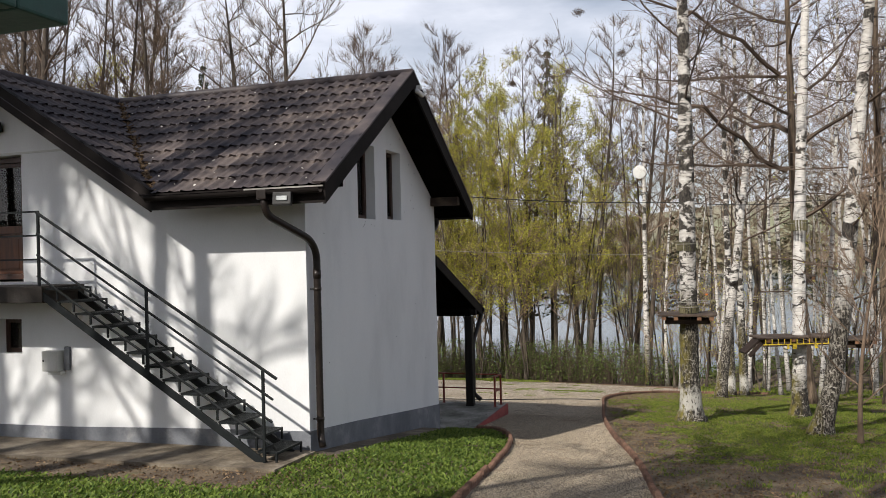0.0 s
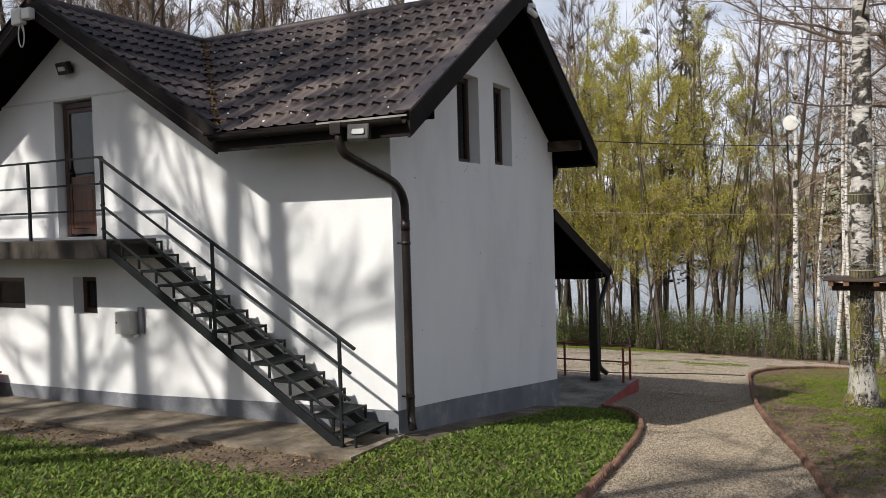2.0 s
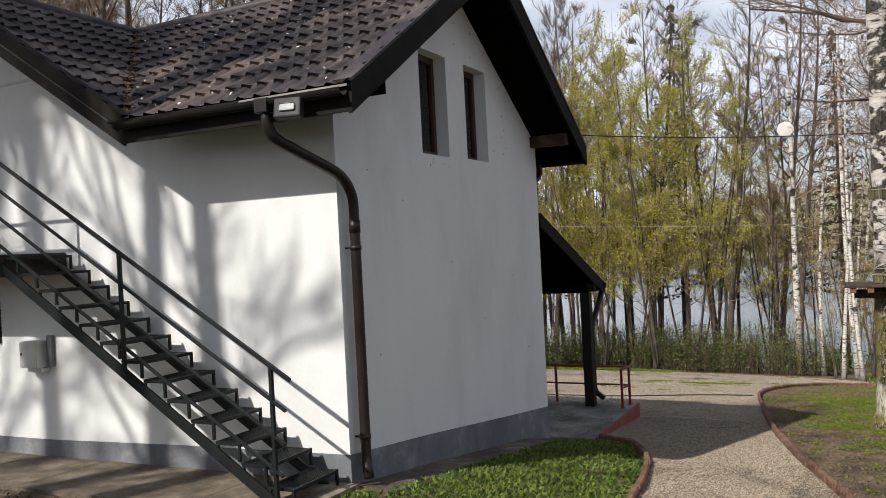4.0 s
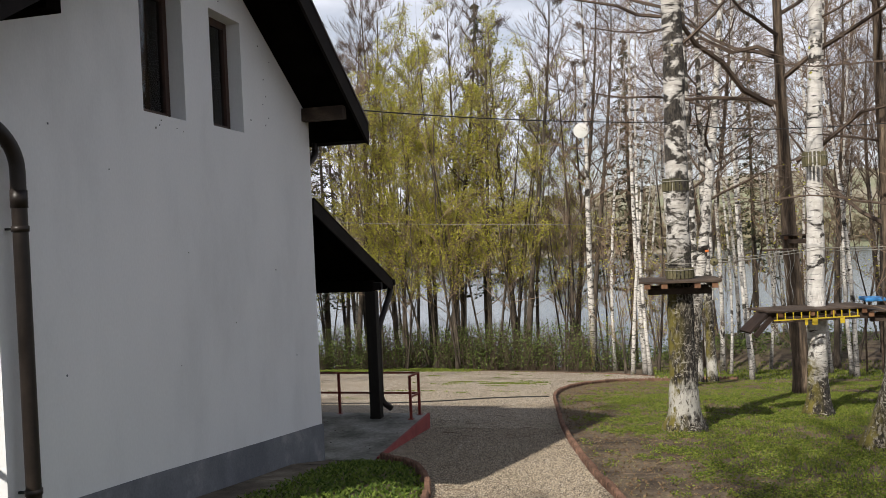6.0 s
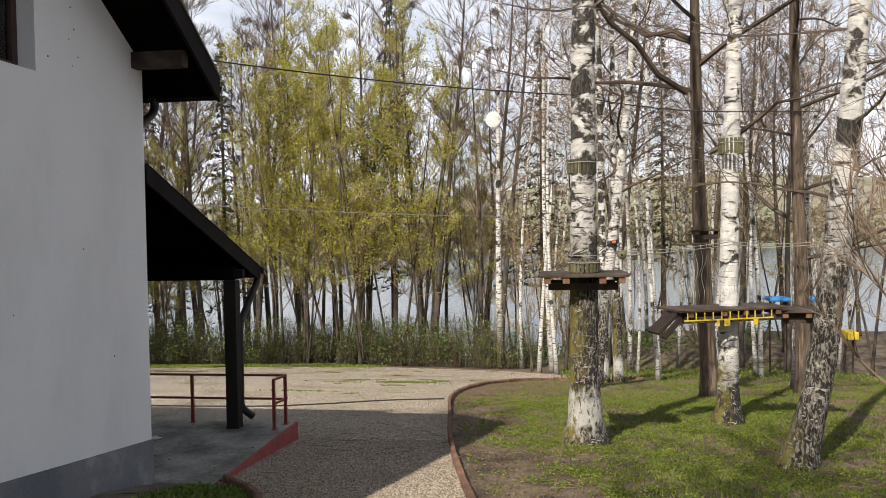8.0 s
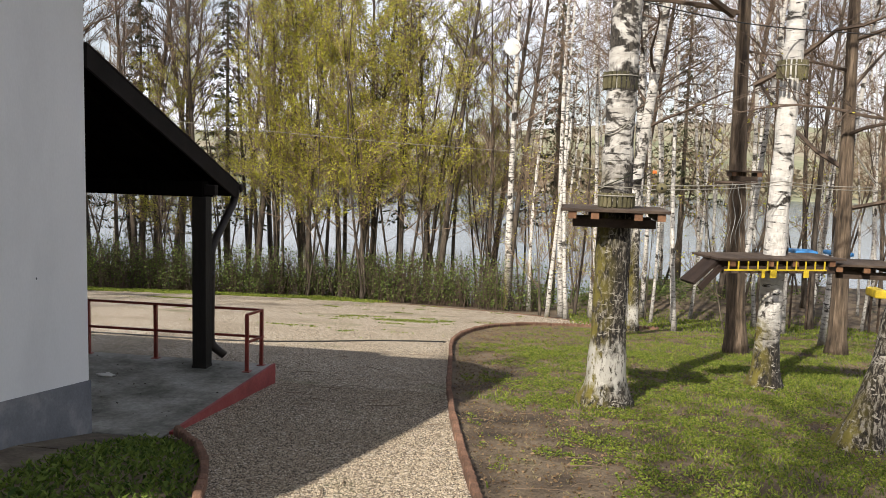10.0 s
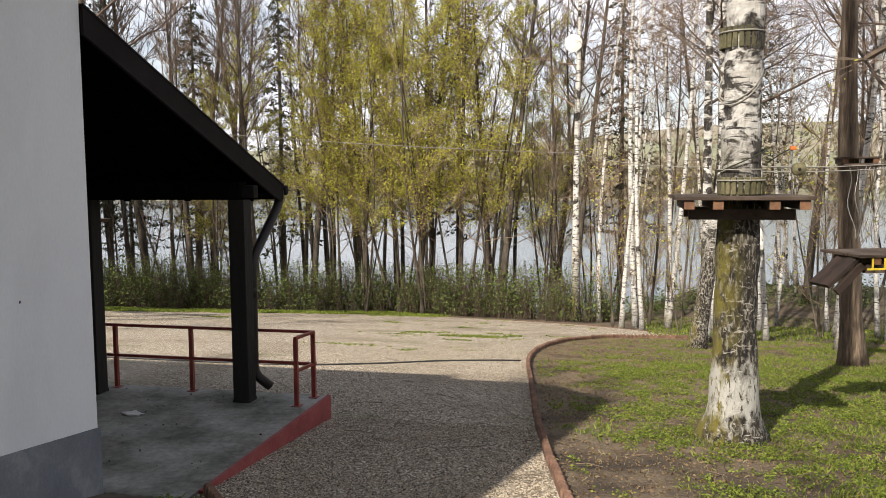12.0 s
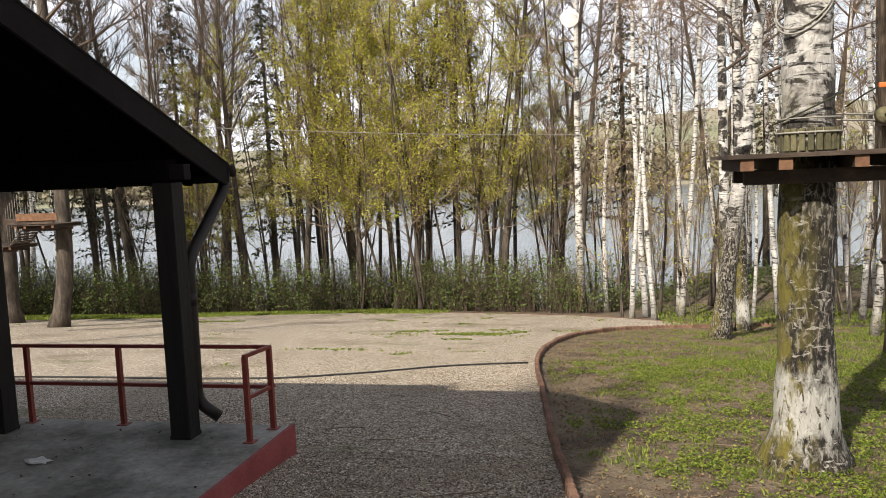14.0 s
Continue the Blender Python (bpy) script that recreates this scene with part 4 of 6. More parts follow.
part("crate", box(-0.3, 0.3, -0.2, 0.2, 0.0, 0.36, 0.04), REDSTEEL, redbin)
part("rim", box(-0.32, 0.32, -0.22, 0.22, 0.36, 0.40, 0.015), REDSTEEL, redbin)

# paving along the foot of the walls
for k in range(9):
    x1 = 0.1 - k * 1.12
    x0 = x1 - 1.112
    zc = gz((x0 + x1) / 2, -0.5)
    bm = bmesh.new()
    top = [(x0, -1.12), (x1, -1.12), (x1, -0.02), (x0, -0.02)]
    vs = [bm.verts.new((x, y, gz(x, y) + 0.045)) for x, y in top]
    low = [bm.verts.new((x, y, gz(x, y) - 0.1)) for x, y in top]
    bm.faces.new(vs)
    for i in range(4):
        j = (i + 1) % 4
        bm.faces.new((vs[i], low[i], low[j], vs[j]))
    tagged(part("paving_slab", bm, PAVING), "weathered concrete paving slab along the house wall", "paving", "paving along the house", "structure")
for k in range(5):
    y0 = 0.02 + k * 1.09
    bm = bmesh.new()
    top = [(0.02, y0), (0.55, y0), (0.55, y0 + 1.07), (0.02, y0 + 1.07)]
    vs = [bm.verts.new((x, y, gz(x, y) + 0.012)) for x, y in top]
    low = [bm.verts.new((x, y, gz(x, y) - 0.1)) for x, y in top]
    bm.faces.new(vs)
    for i in range(4):
        j = (i + 1) % 4
        bm.faces.new((vs[i], low[i], low[j], vs[j]))
    tagged(part("paving_slab", bm, PAVING), "dirty concrete paving slab along the gable foot", "paving", "paving along the house", "structure")

# ---- porch ----
PZ = -0.855
porch = thing("porch", "open porch with black timber posts and lean-to roof", "porch")
part("porch_floor", box(-9.0, 0.67, 5.39, 8.16, PZ - 0.05, PZ, 0.008), SLAB, porch, "grey concrete porch floor with dirt and leaves")
bm = wall_mesh([(5.55, -1.3), (8.18, -1.5), (8.18, PZ + 0.003), (5.55, PZ + 0.003)], [], lambda a, b, d: (0.67 + d, a, b), 0.035)
part("porch_side", bm, REDPAINT, porch, "red painted concrete porch edge")
part("porch_side", box(-9.0, 0.67, 8.16, 8.18, -1.5, PZ - 0.012), REDPAINT, porch, "red painted concrete porch edge")
part("porch_base", box(-9.0, 0.665, 5.4, 8.15, -1.5, PZ - 0.055), CONCRETE, porch)


def proof(y):
    return 2.54 - (y - 5.37) * 0.385


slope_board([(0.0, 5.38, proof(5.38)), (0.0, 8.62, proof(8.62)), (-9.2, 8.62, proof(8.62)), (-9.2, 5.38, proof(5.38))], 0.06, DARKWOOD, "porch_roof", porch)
slope_board([(0.0, 5.38, proof(5.38) + 0.03), (0.0, 8.64, proof(8.64) + 0.03), (0.025, 8.64, proof(8.64) + 0.03), (0.025, 5.38, proof(5.38) + 0.03)], 0.19, DARKTRIM, "verge_board", porch)
slope_board([(0.03, 5.38, proof(5.38) + 0.05), (0.03, 8.66, proof(8.66) + 0.05), (-0.12, 8.66, proof(8.66) + 0.05), (-0.12, 5.38, proof(5.38) + 0.05)], 0.018, DARKTRIM, "verge_cap", porch)
pr = part("roof_covering", box(-9.2, -0.12, 5.39, 5.42, 2.58, 2.63), ROOF, porch, "dark brown metal-tile porch roof")
verts, faces = [], []
pus = np.arange(-9.2, -0.11, 0.19 / 4)
prow = [(r + f) * 0.35 for r in range(9) for f in (0, 0.9, 1.0)]
for i, v in enumerate(prow):
    for u in pus:
        verts.append((float(u), 5.4 + v, proof(5.4 + v) + 0.03 + 0.014 * math.cos(2 * math.pi * u / 0.19) + (0.02 if i % 3 == 1 else 0)))
c = len(pus)
faces = [(i * c + k, i * c + k + 1, (i + 1) * c + k + 1, (i + 1) * c + k) for i in range(len(prow) - 1) for k in range(c - 1)]
part("roof_sheet", mesh("roof_sheet", verts, faces, ROOF), ROOF, porch)
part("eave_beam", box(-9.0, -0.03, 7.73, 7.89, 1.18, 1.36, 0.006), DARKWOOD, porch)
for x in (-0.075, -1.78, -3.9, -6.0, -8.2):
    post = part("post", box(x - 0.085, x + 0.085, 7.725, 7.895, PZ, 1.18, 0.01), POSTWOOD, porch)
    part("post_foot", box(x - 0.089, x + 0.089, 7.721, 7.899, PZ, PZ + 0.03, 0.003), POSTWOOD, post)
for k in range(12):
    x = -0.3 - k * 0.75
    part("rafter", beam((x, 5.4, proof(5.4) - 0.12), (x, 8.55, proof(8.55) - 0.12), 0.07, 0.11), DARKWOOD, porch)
part("rafter_end", box(-0.05, 0.1, 7.77, 7.87, 1.2, 1.32, 0.005), DARKTRIM, porch)
part("porch_eave_board", box(-9.2, 0.03, 8.62, 8.64, proof(8.62) - 0.13, proof(8.62) + 0.02), DARKTRIM, porch)
gutp = thing("porch_gutter", "dark gutter and downpipe at the porch eave", "gutter")
pipe("gutter", [(-9.2, 8.71, proof(8.62) - 0.02), (0.04, 8.71, proof(8.62) - 0.03)], 0.055, DARKTRIM, gutp)
pipe("downpipe", rounded([(-0.02, 8.66, 1.26), (-0.02, 8.62, 1.10), (-0.05, 8.0, 0.55), (-0.05, 7.98, -0.62), (0.10, 8.05, -0.76)], 0.12), 0.05, PIPE, gutp)
pipe("joint", [(-0.05, 7.985, 0.18), (-0.05, 7.985, 0.28)], 0.056, PIPE, gutp)

railing = thing("porch_railing", "red painted steel railing round the porch", "railing", at=(0.55, 8.06, PZ))


def rp(name, bm):
    o = part(name, bm, REDSTEEL, railing)
    o.location = (-0.55, -8.06, -PZ)


for x, y in ((0.52, 7.73), (0.57, 8.06), (-0.80, 8.06), (-1.70, 8.06), (-2.7, 8.06), (-3.8, 8.06), (-4.9, 8.06)):
    rp("rail_post", box(x - 0.02, x + 0.02, y - 0.02, y + 0.02, PZ + 0.006, PZ + 0.68, 0.004))
    rp("foot_plate", box(x - 0.045, x + 0.045, y - 0.045, y + 0.045, PZ, PZ + 0.008, 0.002))
for h, d in ((0.68, 0.0), (0.35, 0.05)):
    rp("rail", box(-5.0, 0.59, 8.045, 8.075, PZ + h - 0.015, PZ + h + 0.015, 0.004))
    rp("rail", beam((0.52, 7.71, PZ + h), (0.575, 8.06 + d, PZ + h), 0.03, 0.03, 0.004))
pl = thing("litter_paper", "crumpled pale paper lying on the porch floor", "litter", at=(-0.92, 7.15, PZ))
bm = bmesh.new()
bmesh.ops.create_icosphere(bm, subdivisions=2, radius=1)
rng = random.Random(5)
for v in bm.verts:
    v.co = Vector((v.co.x * 0.12 * rng.uniform(0.7, 1.2), v.co.y * 0.06 * rng.uniform(0.7, 1.2), max(0.0, (v.co.z + 0.6) * 0.022 * rng.uniform(0.5, 1.3))))
part("paper", bm, LITTER, pl)

# ---- neighbouring green eave by the start of the path ----
hut = thing("green_hut", "dark green painted eave and post of a wooden hut", "hut", at=(3.2, -10.2, gz(3.2, -10.2)))


def hp(name, bm):
    o = part(name, bm, GREENPAINT, hut)
    o.location = -hut.location


hp("eave_board", box(2.2, 4.03, -8.63, -8.5, 3.115, 3.22, 0.006))
hp("eave_board", box(3.99, 4.03, -12.5, -8.63, 3.115, 3.22, 0.006))
hp("roof_boards", box(2.0, 3.985, -12.5, -8.64, 3.18, 3.24))
hp("brace", beam((3.72, -8.56, 3.11), (3.28, -8.56, 2.6), 0.07, 0.07, 0.004))
hp("post", box(3.2, 3.32, -8.62, -8.5, gz(3.2, -8.6), 3.12, 0.006))
hp("post", box(3.2, 3.32, -12.4, -12.28, gz(3.2, -12.3), 3.12, 0.006))

# ---- path edging: short scalloped concrete pieces ----


def edging_mesh():
    bm = bmesh.new()
    L, T, n = 0.5, 0.06, 4
    prof = [(-L / 2 + 0.004, -0.15)]
    for k in range(n):
        for a in np.linspace(0.12, math.pi - 0.12, 5):
            prof.append((-L / 2 + L * (k + 0.5) / n - math.cos(a) * L / n / 2 * 0.97, 0.03 + 0.08 * math.sin(a)))
    prof.append((L / 2 - 0.004, -0.15))
    rows = []
    for y, drop in ((-T / 2, 0.014), (-T / 3, 0.002), (T / 3, 0.002), (T / 2, 0.014)):
        rows.append([bm.verts.new((a, y, b - drop if b > 0 else b)) for a, b in prof])
    bm.faces.new(rows[0])
    bm.faces.new(rows[3][::-1])
    for k in range(len(prof)):
        j = (k + 1) % len(prof)
        for r in range(3):
            bm.faces.new((rows[r][k], rows[r + 1][k], rows[r + 1][j], rows[r][j]))
    bmesh.ops.recalc_face_normals(bm, faces=bm.faces[:])
    me = bpy.data.meshes.new("edging_stone")
    bm.to_mesh(me)
    bm.free()
    me.materials.append(EDGING)
    return me


EDGE_ME = edging_mesh()


def edging(pts, label, sink=0.0):
    run = thing("path_edging", label, "edging", "edgings of the path", "structure")
    pts = [Vector((x, y, 0)) for x, y in pts]
    smooth_pts = rounded(pts, 0.9, 6)
    dist = [0.0]
    for a, b in zip(smooth_pts, smooth_pts[1:]):
        dist.append(dist[-1] + (b - a).length)
    total, s = dist[-1], 0.25
    rng = random.Random(int(total * 10))
    xs, ys = [p.x for p in smooth_pts], [p.y for p in smooth_pts]
    while s < total:
        x0, y0 = np.interp(s - 0.25, dist, xs), np.interp(s - 0.25, dist, ys)
        x1, y1 = np.interp(s + 0.25, dist, xs), np.interp(s + 0.25, dist, ys)
        z0, z1 = gz(x0, y0), gz(x1, y1)
        o = new("edging_stone", EDGE_ME)
        o.parent = run
        o.matrix_basis = (Matrix.Translation(((x0 + x1) / 2 + rng.uniform(-0.006, 0.006), (y0 + y1) / 2, (z0 + z1) / 2 - sink + rng.uniform(-0.012, 0.008)))
                          @ Euler((radians(rng.uniform(-4, 4)), -math.atan2(z1 - z0, 0.5), math.atan2(y1 - y0, x1 - x0) + radians(rng.uniform(-1.5, 1.5)))).to_matrix().to_4x4())
        s += 0.503


edging(KERB_R, "red-brown scalloped concrete edging between path and lawn")
edging(KERB_L, "red-brown scalloped concrete edging beside the grass bank")
edging([(5.3, 24.1), (4.9, 26.0), (3.6, 28.4), (2.0, 30.4), (-1.7, 33.0), (-7.0, 35.4), (-12.0, 33.0), (-16, 30.0)], "low red-brown concrete edging along the far side of the yard", 0.06)

# ---- trees ----


def wander(p, d, length, n, rng, wig, lift):
    """A crooked line from p along d; lift bends it up or down."""
    pts = [Vector(p)]
    d = Vector(d).normalized()
    for _ in range(n):
        d = (d + Vector((rng.uniform(-wig, wig), rng.uniform(-wig, wig), rng.uniform(-wig, wig) + lift))).normalized()
        pts.append(pts[-1] + d * (length / n))
    return pts


def along_line(pts, t):
    k = min(int(t * (len(pts) - 1)), len(pts) - 2)
    f = t * (len(pts) - 1) - k
    return pts[k].lerp(pts[k + 1], f), (pts[k + 1] - pts[k]).normalized()


def grow(seed, height, r0, lean=(0, 0), crown_from=0.35, limbs=18, limb_len=3.0, rise=0.6, subs=6, twigs=4, droop=0.0, stems=1, sides=10, wig=0.05, twig_r=0.007,
         leaves=0, leaf_size=0.07, thick=0.4, spread=0.35, extra=(), kick=0.0):
    """Trunk and limbs, fine branches, and leaves, as (verts, faces) lists."""
    rng = random.Random(seed)
    tv, tf, cv, cf, lv, lf = [], [], [], [], [], []
    for s in range(stems):
        hh = height * (1 if s == 0 else rng.uniform(0.7, 1.0))
        rr = r0 * (1 if stems == 1 else rng.uniform(0.5, 0.75))
        az = rng.uniform(0, 6.28)
        off = Vector((math.cos(az), math.sin(az), 0)) * (0 if s == 0 else rng.uniform(0.1, 0.35))
        out = off * rng.uniform(1.0, 2.4) / 0.25 * spread * (0 if stems == 1 else 1)
        n = 16 if sides < 16 else 70
        pts, rad = [], []
        ph = rng.uniform(0, 6)
        for i in range(n + 1):
            t = i / n
            t = t ** 1.35
            w = wig * hh * 0.12
            p = off + Vector((lean[0] * t + w * math.sin(3.2 * t + ph) - w * math.sin(ph), lean[1] * t + w * math.sin(2.6 * t + ph * 1.7) - w * math.sin(ph * 1.7), hh * t)) + out * t ** 0.8 + Vector((kick * (1 - math.exp(-hh * t / 1.8)), 0, 0))
            pts.append(p)
            rad.append(rr * ((1 - t) ** 0.85 * 0.93 + 0.03 + 0.5 * math.exp(-t * hh / 0.22)) * (1 + 0.05 * rng.uniform(-1, 1)))
        pts[0].z -= 0.15
        first = len(tv)
        tube_lists(pts, rad, sides, tv, tf)
        if sides >= 16:
            # lumpy stem with root buttresses
            for i, p in enumerate(pts):
                for k in range(sides):
                    v = Vector(tv[first + i * sides + k])
                    d = v - p
                    a = math.atan2(d.y, d.x)
                    h = max(0.0, p.z)
                    f = 1 + 0.10 * noise.noise(v * 2.6 + Vector((seed, 0, 0))) + 0.05 * noise.noise(v * 9.0) + 0.30 * math.exp(-h / 0.16) * (0.5 + 0.5 * math.cos(5 * a + seed))
                    tv[first + i * sides + k] = tuple(p + d * f)
        m = limbs if stems == 1 else max(5, int(limbs * 0.6))
        for i in range(m):
            u = crown_from + (0.97 - crown_from) * (i + rng.random() * 0.8) / m
            p, d = along_line(pts, u ** (1 / 1.35))
            rt = rr * ((1 - u) ** 0.85 * 0.93 + 0.03)
            a = i * 2.4 + rng.uniform(-0.5, 0.5)
            ll = limb_len * (1 - 0.62 * (u - crown_from) / (1 - crown_from)) * rng.uniform(0.6, 1.2)
            dirn = Vector((math.cos(a), math.sin(a), rise * rng.uniform(0.5, 1.5)))
            lp = wander(p, dirn, ll, 6, rng, 0.2, 0.03 - droop * 0.06)
            lr = min(rt * thick, 0.012 + ll * 0.010)
            if s == 0 and i < len(extra):
                q0, q1, q2, lr = extra[i]
                lp = [Vector(q0) + Vector((rng.uniform(-1, 1), rng.uniform(-1, 1), rng.uniform(-1, 1))) * 0.16 * (f > 0) + (Vector(q1) - Vector(q0)) * min(1, 2 * f) + (Vector(q2) - Vector(q1)) * max(0, 2 * f - 1) for f in np.linspace(0, 1, 9).tolist()]
                ll = 5.0
            k = len(lp)
            tube_lists(lp, [max(lr, twig_r * 1.4) * (1 - 0.75 * j / (k - 1)) for j in range(k)], 5 if lr > 0.02 else 4, cv, cf, False)
            for j in range(subs):
                q, qd = along_line(lp, 0.2 + 0.8 * (j + rng.random()) / subs)
                a2 = rng.uniform(0, 6.28)
                sd = (qd + Vector((math.cos(a2), math.sin(a2), rng.uniform(-0.2, 0.7) + 0.2 * (droop == 0))) * (0.62 if droop == 0 else 0.9))
                sl = ll * rng.uniform(0.18, 0.42)
                sp = wander(q, sd, sl, 3, rng, 0.25, 0.05 - droop * 0.35)
                tube_lists(sp, [twig_r * 1.5, twig_r * 1.3, twig_r, twig_r * 0.6], 3, cv, cf, False)
                ends = [sp]
                for _ in range(twigs):
                    w, wd = along_line(sp, rng.uniform(0.25, 1.0))
                    tw_ = 0.42 if droop == 0 else 0.7
                    td = wd + Vector((rng.uniform(-tw_, tw_), rng.uniform(-tw_, tw_), rng.uniform(-0.1, 0.7) - droop * 0.9))
                    tp = wander(w, td, rng.uniform(0.25, 0.7), 2, rng, 0.2, -droop * 0.3)
                    tube_lists(tp, [twig_r, twig_r * 0.8, twig_r * 0.4], 3, cv, cf, False)
                    ends.append(tp)
                for _ in range(leaves):
                    e = rng.choice(ends)
                    c, _d = along_line(e, rng.uniform(0.3, 1.0))
                    c = c + Vector((rng.gauss(0, 0.12), rng.gauss(0, 0.12), rng.gauss(0, 0.07)))
                    sz = leaf_size * rng.uniform(0.6, 1.4)
                    x = Vector((rng.uniform(-1, 1), rng.uniform(-1, 1), rng.uniform(-0.6, 0.6))).normalized()
                    y = x.cross(Vector((rng.uniform(-1, 1), rng.uniform(-1, 1), rng.uniform(-1, 1)))).normalized()
                    b = len(lv)
                    for v in (c - x * sz, c - y * sz * 0.55, c + x * sz, c + y * sz * 0.55):
                        lv.append(tuple(v))
                    lf.append((b, b + 1, b + 2, b + 3))
    return tv, tf, cv, cf, lv, lf


def tree(name, label, at, data, bark, twig, leaf=None, turn=0, group=""):
    tv, tf, cv, cf, lv, lf = data
    t = thing(name, label, "tree", group, at=at)
    t.rotation_euler = (0, 0, turn)
    me = mesh("trunk", tv, tf, bark, smooth=True)
    trunk = part("trunk", me, bark, t)
    part("crown", mesh("crown", cv, cf, twig), twig, t, "fine bare twigs")
    if lf:
        part("leaves", mesh("leaves", lv, lf, leaf), leaf, t, "young yellow-green leaves")
    return t


def spruce(seed, height):
    rng = random.Random(seed)
    tv, tf, cv, cf = [], [], [], []
    tube_lists([Vector((0, 0, height * i / 8 - 0.1)) for i in range(9)], [0.2 * (1 - i / 8.3) + 0.01 for i in range(9)], 7, tv, tf)
    for i in range(110):
        u = 0.22 + 0.78 * i / 110
        L = (1 - u) * height * 0.19 * rng.uniform(0.7, 1.2) + 0.14
        a = i * 2.4
        p = Vector((0, 0, u * height))
        line = wander(p + Vector((0, 0, rng.uniform(-0.15, 0.15))), (math.cos(a), math.sin(a), rng.uniform(-0.1, 0.3)), L, 4, rng, 0.12, -0.09)
        tube_lists(line, [0.015, 0.013, 0.01, 0.008, 0.004], 3, tv, tf, False)
        for k in range(50):
            q, d = along_line(line, rng.uniform(0.08, 1))
            s = rng.uniform(0.09, 0.19) * (0.55 + 0.45 * (1 - u))
            wide = 0.04 + 0.09 * (1 - u)
            q = q + Vector((rng.gauss(0, wide), rng.gauss(0, wide), rng.gauss(-0.06, 0.08)))
            x = (d + Vector((rng.uniform(-0.9, 0.9), rng.uniform(-0.9, 0.9), rng.uniform(-0.9, 0.3)))).normalized()
            y = x.cross(Vector((rng.uniform(-1, 1), rng.uniform(-1, 1), rng.uniform(-1, 1)))).normalized() * 0.4
            b = len(cv)
            for v in (q - x * s, q - y * s, q + x * s, q + y * s):
                cv.append(tuple(v))
            cf.append((b, b + 1, b + 2, b + 3))
    return tv, tf, cv, cf


G0 = "trees by the lake"
# the birches beside the path
tree("birch_tree", "tall birch with a whitewashed foot carrying a wooden platform", (4.70, 8.45, gz(4.7, 8.45)),
     grow(11, 17, 0.222, lean=(-0.5, 0.4), crown_from=0.34, limbs=20, limb_len=3.6, rise=0.5, subs=9, twigs=7, sides=28, wig=0.10, droop=0.3, thick=0.2), BIRCH_LIMED, DARKTWIG)
tree("birch_tree", "white birch with a dark rough foot and a rope-course platform", (7.08, 10.8, gz(7.08, 10.8)),
     grow(12, 18, 0.175, lean=(0.65, 0.6), crown_from=0.38, limbs=20, limb_len=3.6, rise=0.4, subs=9, twigs=7, sides=24, wig=0.08, droop=0.4, thick=0.22), BIRCH_FOOT, DARKTWIG)
tree("birch_tree", "leaning birch with dark mossy furrowed bark", (7.1, 7.1, gz(7.1, 7.1)),
     grow(13, 15, 0.18, kick=0.5, lean=(0.9, 0.3), crown_from=0.16, limbs=20, limb_len=3.2, rise=0.2, subs=7, twigs=5, sides=24, wig=0.14, droop=0.45, thick=0.16, twig_r=0.005, leaves=2, leaf_size=0.022), BIRCH_DARK, DARKTWIG, SPRINGLEAF)
tree("sapling", "thin bare sapling with crooked twigs in the grass", (7.53, 5.3, gz(7.53, 5.3)),
     grow(14, 4.6, 0.045, lean=(0.4, 0.2), crown_from=0.12, limbs=16, limb_len=1.7, rise=0.7, subs=6, twigs=5, sides=7, wig=0.3, twig_r=0.005), TWIG, BIRCHTWIG)
tree("oak_tree", "large dark bare oak with heavy crooked limbs", (7.85, 16.4, gz(7.85, 16.4)),
     grow(15, 16, 0.215, lean=(-0.9, 0.2), crown_from=0.3, limbs=20, limb_len=6.0, rise=0.3, subs=9, twigs=6, sides=12, wig=0.12, thick=0.55,
          extra=(((-0.5, 0, 7.0), (-2.9, -2.4, 8.8), (-5.4, -3.4, 9.2), 0.075), ((-0.6, 0, 9.9), (-3.0, -2.4, 11.4), (-5.5, -3.4, 12.0), 0.07), ((0.0, 0, 5.6), (1.2, -1.0, 6.6), (3.2, -1.5, 7.2), 0.06), ((-0.4, 0, 8.2), (-2.4, 0.6, 8.9), (-4.6, 1.0, 9.6), 0.06))), OAKBARK, DARKTWIG)
spreading = tree("oak_tree", "dark bare tree beyond the second platform, copied unseen for path shade", (10.2, 17.5, gz(10.2, 17.5)),
     grow(16, 16, 0.2, lean=(0.5, 0.3), crown_from=0.2, limbs=18, limb_len=4.5, rise=0.35, subs=8, twigs=5, wig=0.14), OAKBARK, DARKTWIG)
tree("birch_tree", "dark-footed birch leaning over the edging", (5.35, 19.6, gz(5.35, 19.6)),
     grow(17, 16, 0.19, lean=(1.3, 1.0), crown_from=0.3, limbs=16, limb_len=3.0, droop=0.4, wig=0.14, sides=12), BIRCH_DARK, DARKTWIG)
tree("birch_tree", "slender birch with a whitewashed foot", (5.75, 21.9, gz(5.75, 21.9)), grow(18, 17, 0.15, lean=(0.2, 0.2), crown_from=0.35, limbs=16, limb_len=2.6, droop=0.4, sides=10), BIRCH_LIMED, DARKTWIG)
tree("birch_tree", "slender birch with a whitewashed foot", (6.2, 22.3, gz(6.2, 22.3)), grow(19, 18, 0.16, lean=(0.1, 0.5), crown_from=0.35, limbs=16, limb_len=2.6, droop=0.4, sides=10), BIRCH_LIMED, DARKTWIG)
tree("birch_tree", "thin white birch holding a round pale disc", (1.9, 33.0, gz(1.9, 33.0)), grow(20, 19, 0.17, lean=(-0.4, 0.2), crown_from=0.4, limbs=18, limb_len=2.6, droop=0.4, sides=10, wig=0.1), BIRCH, BIRCHTWIG)
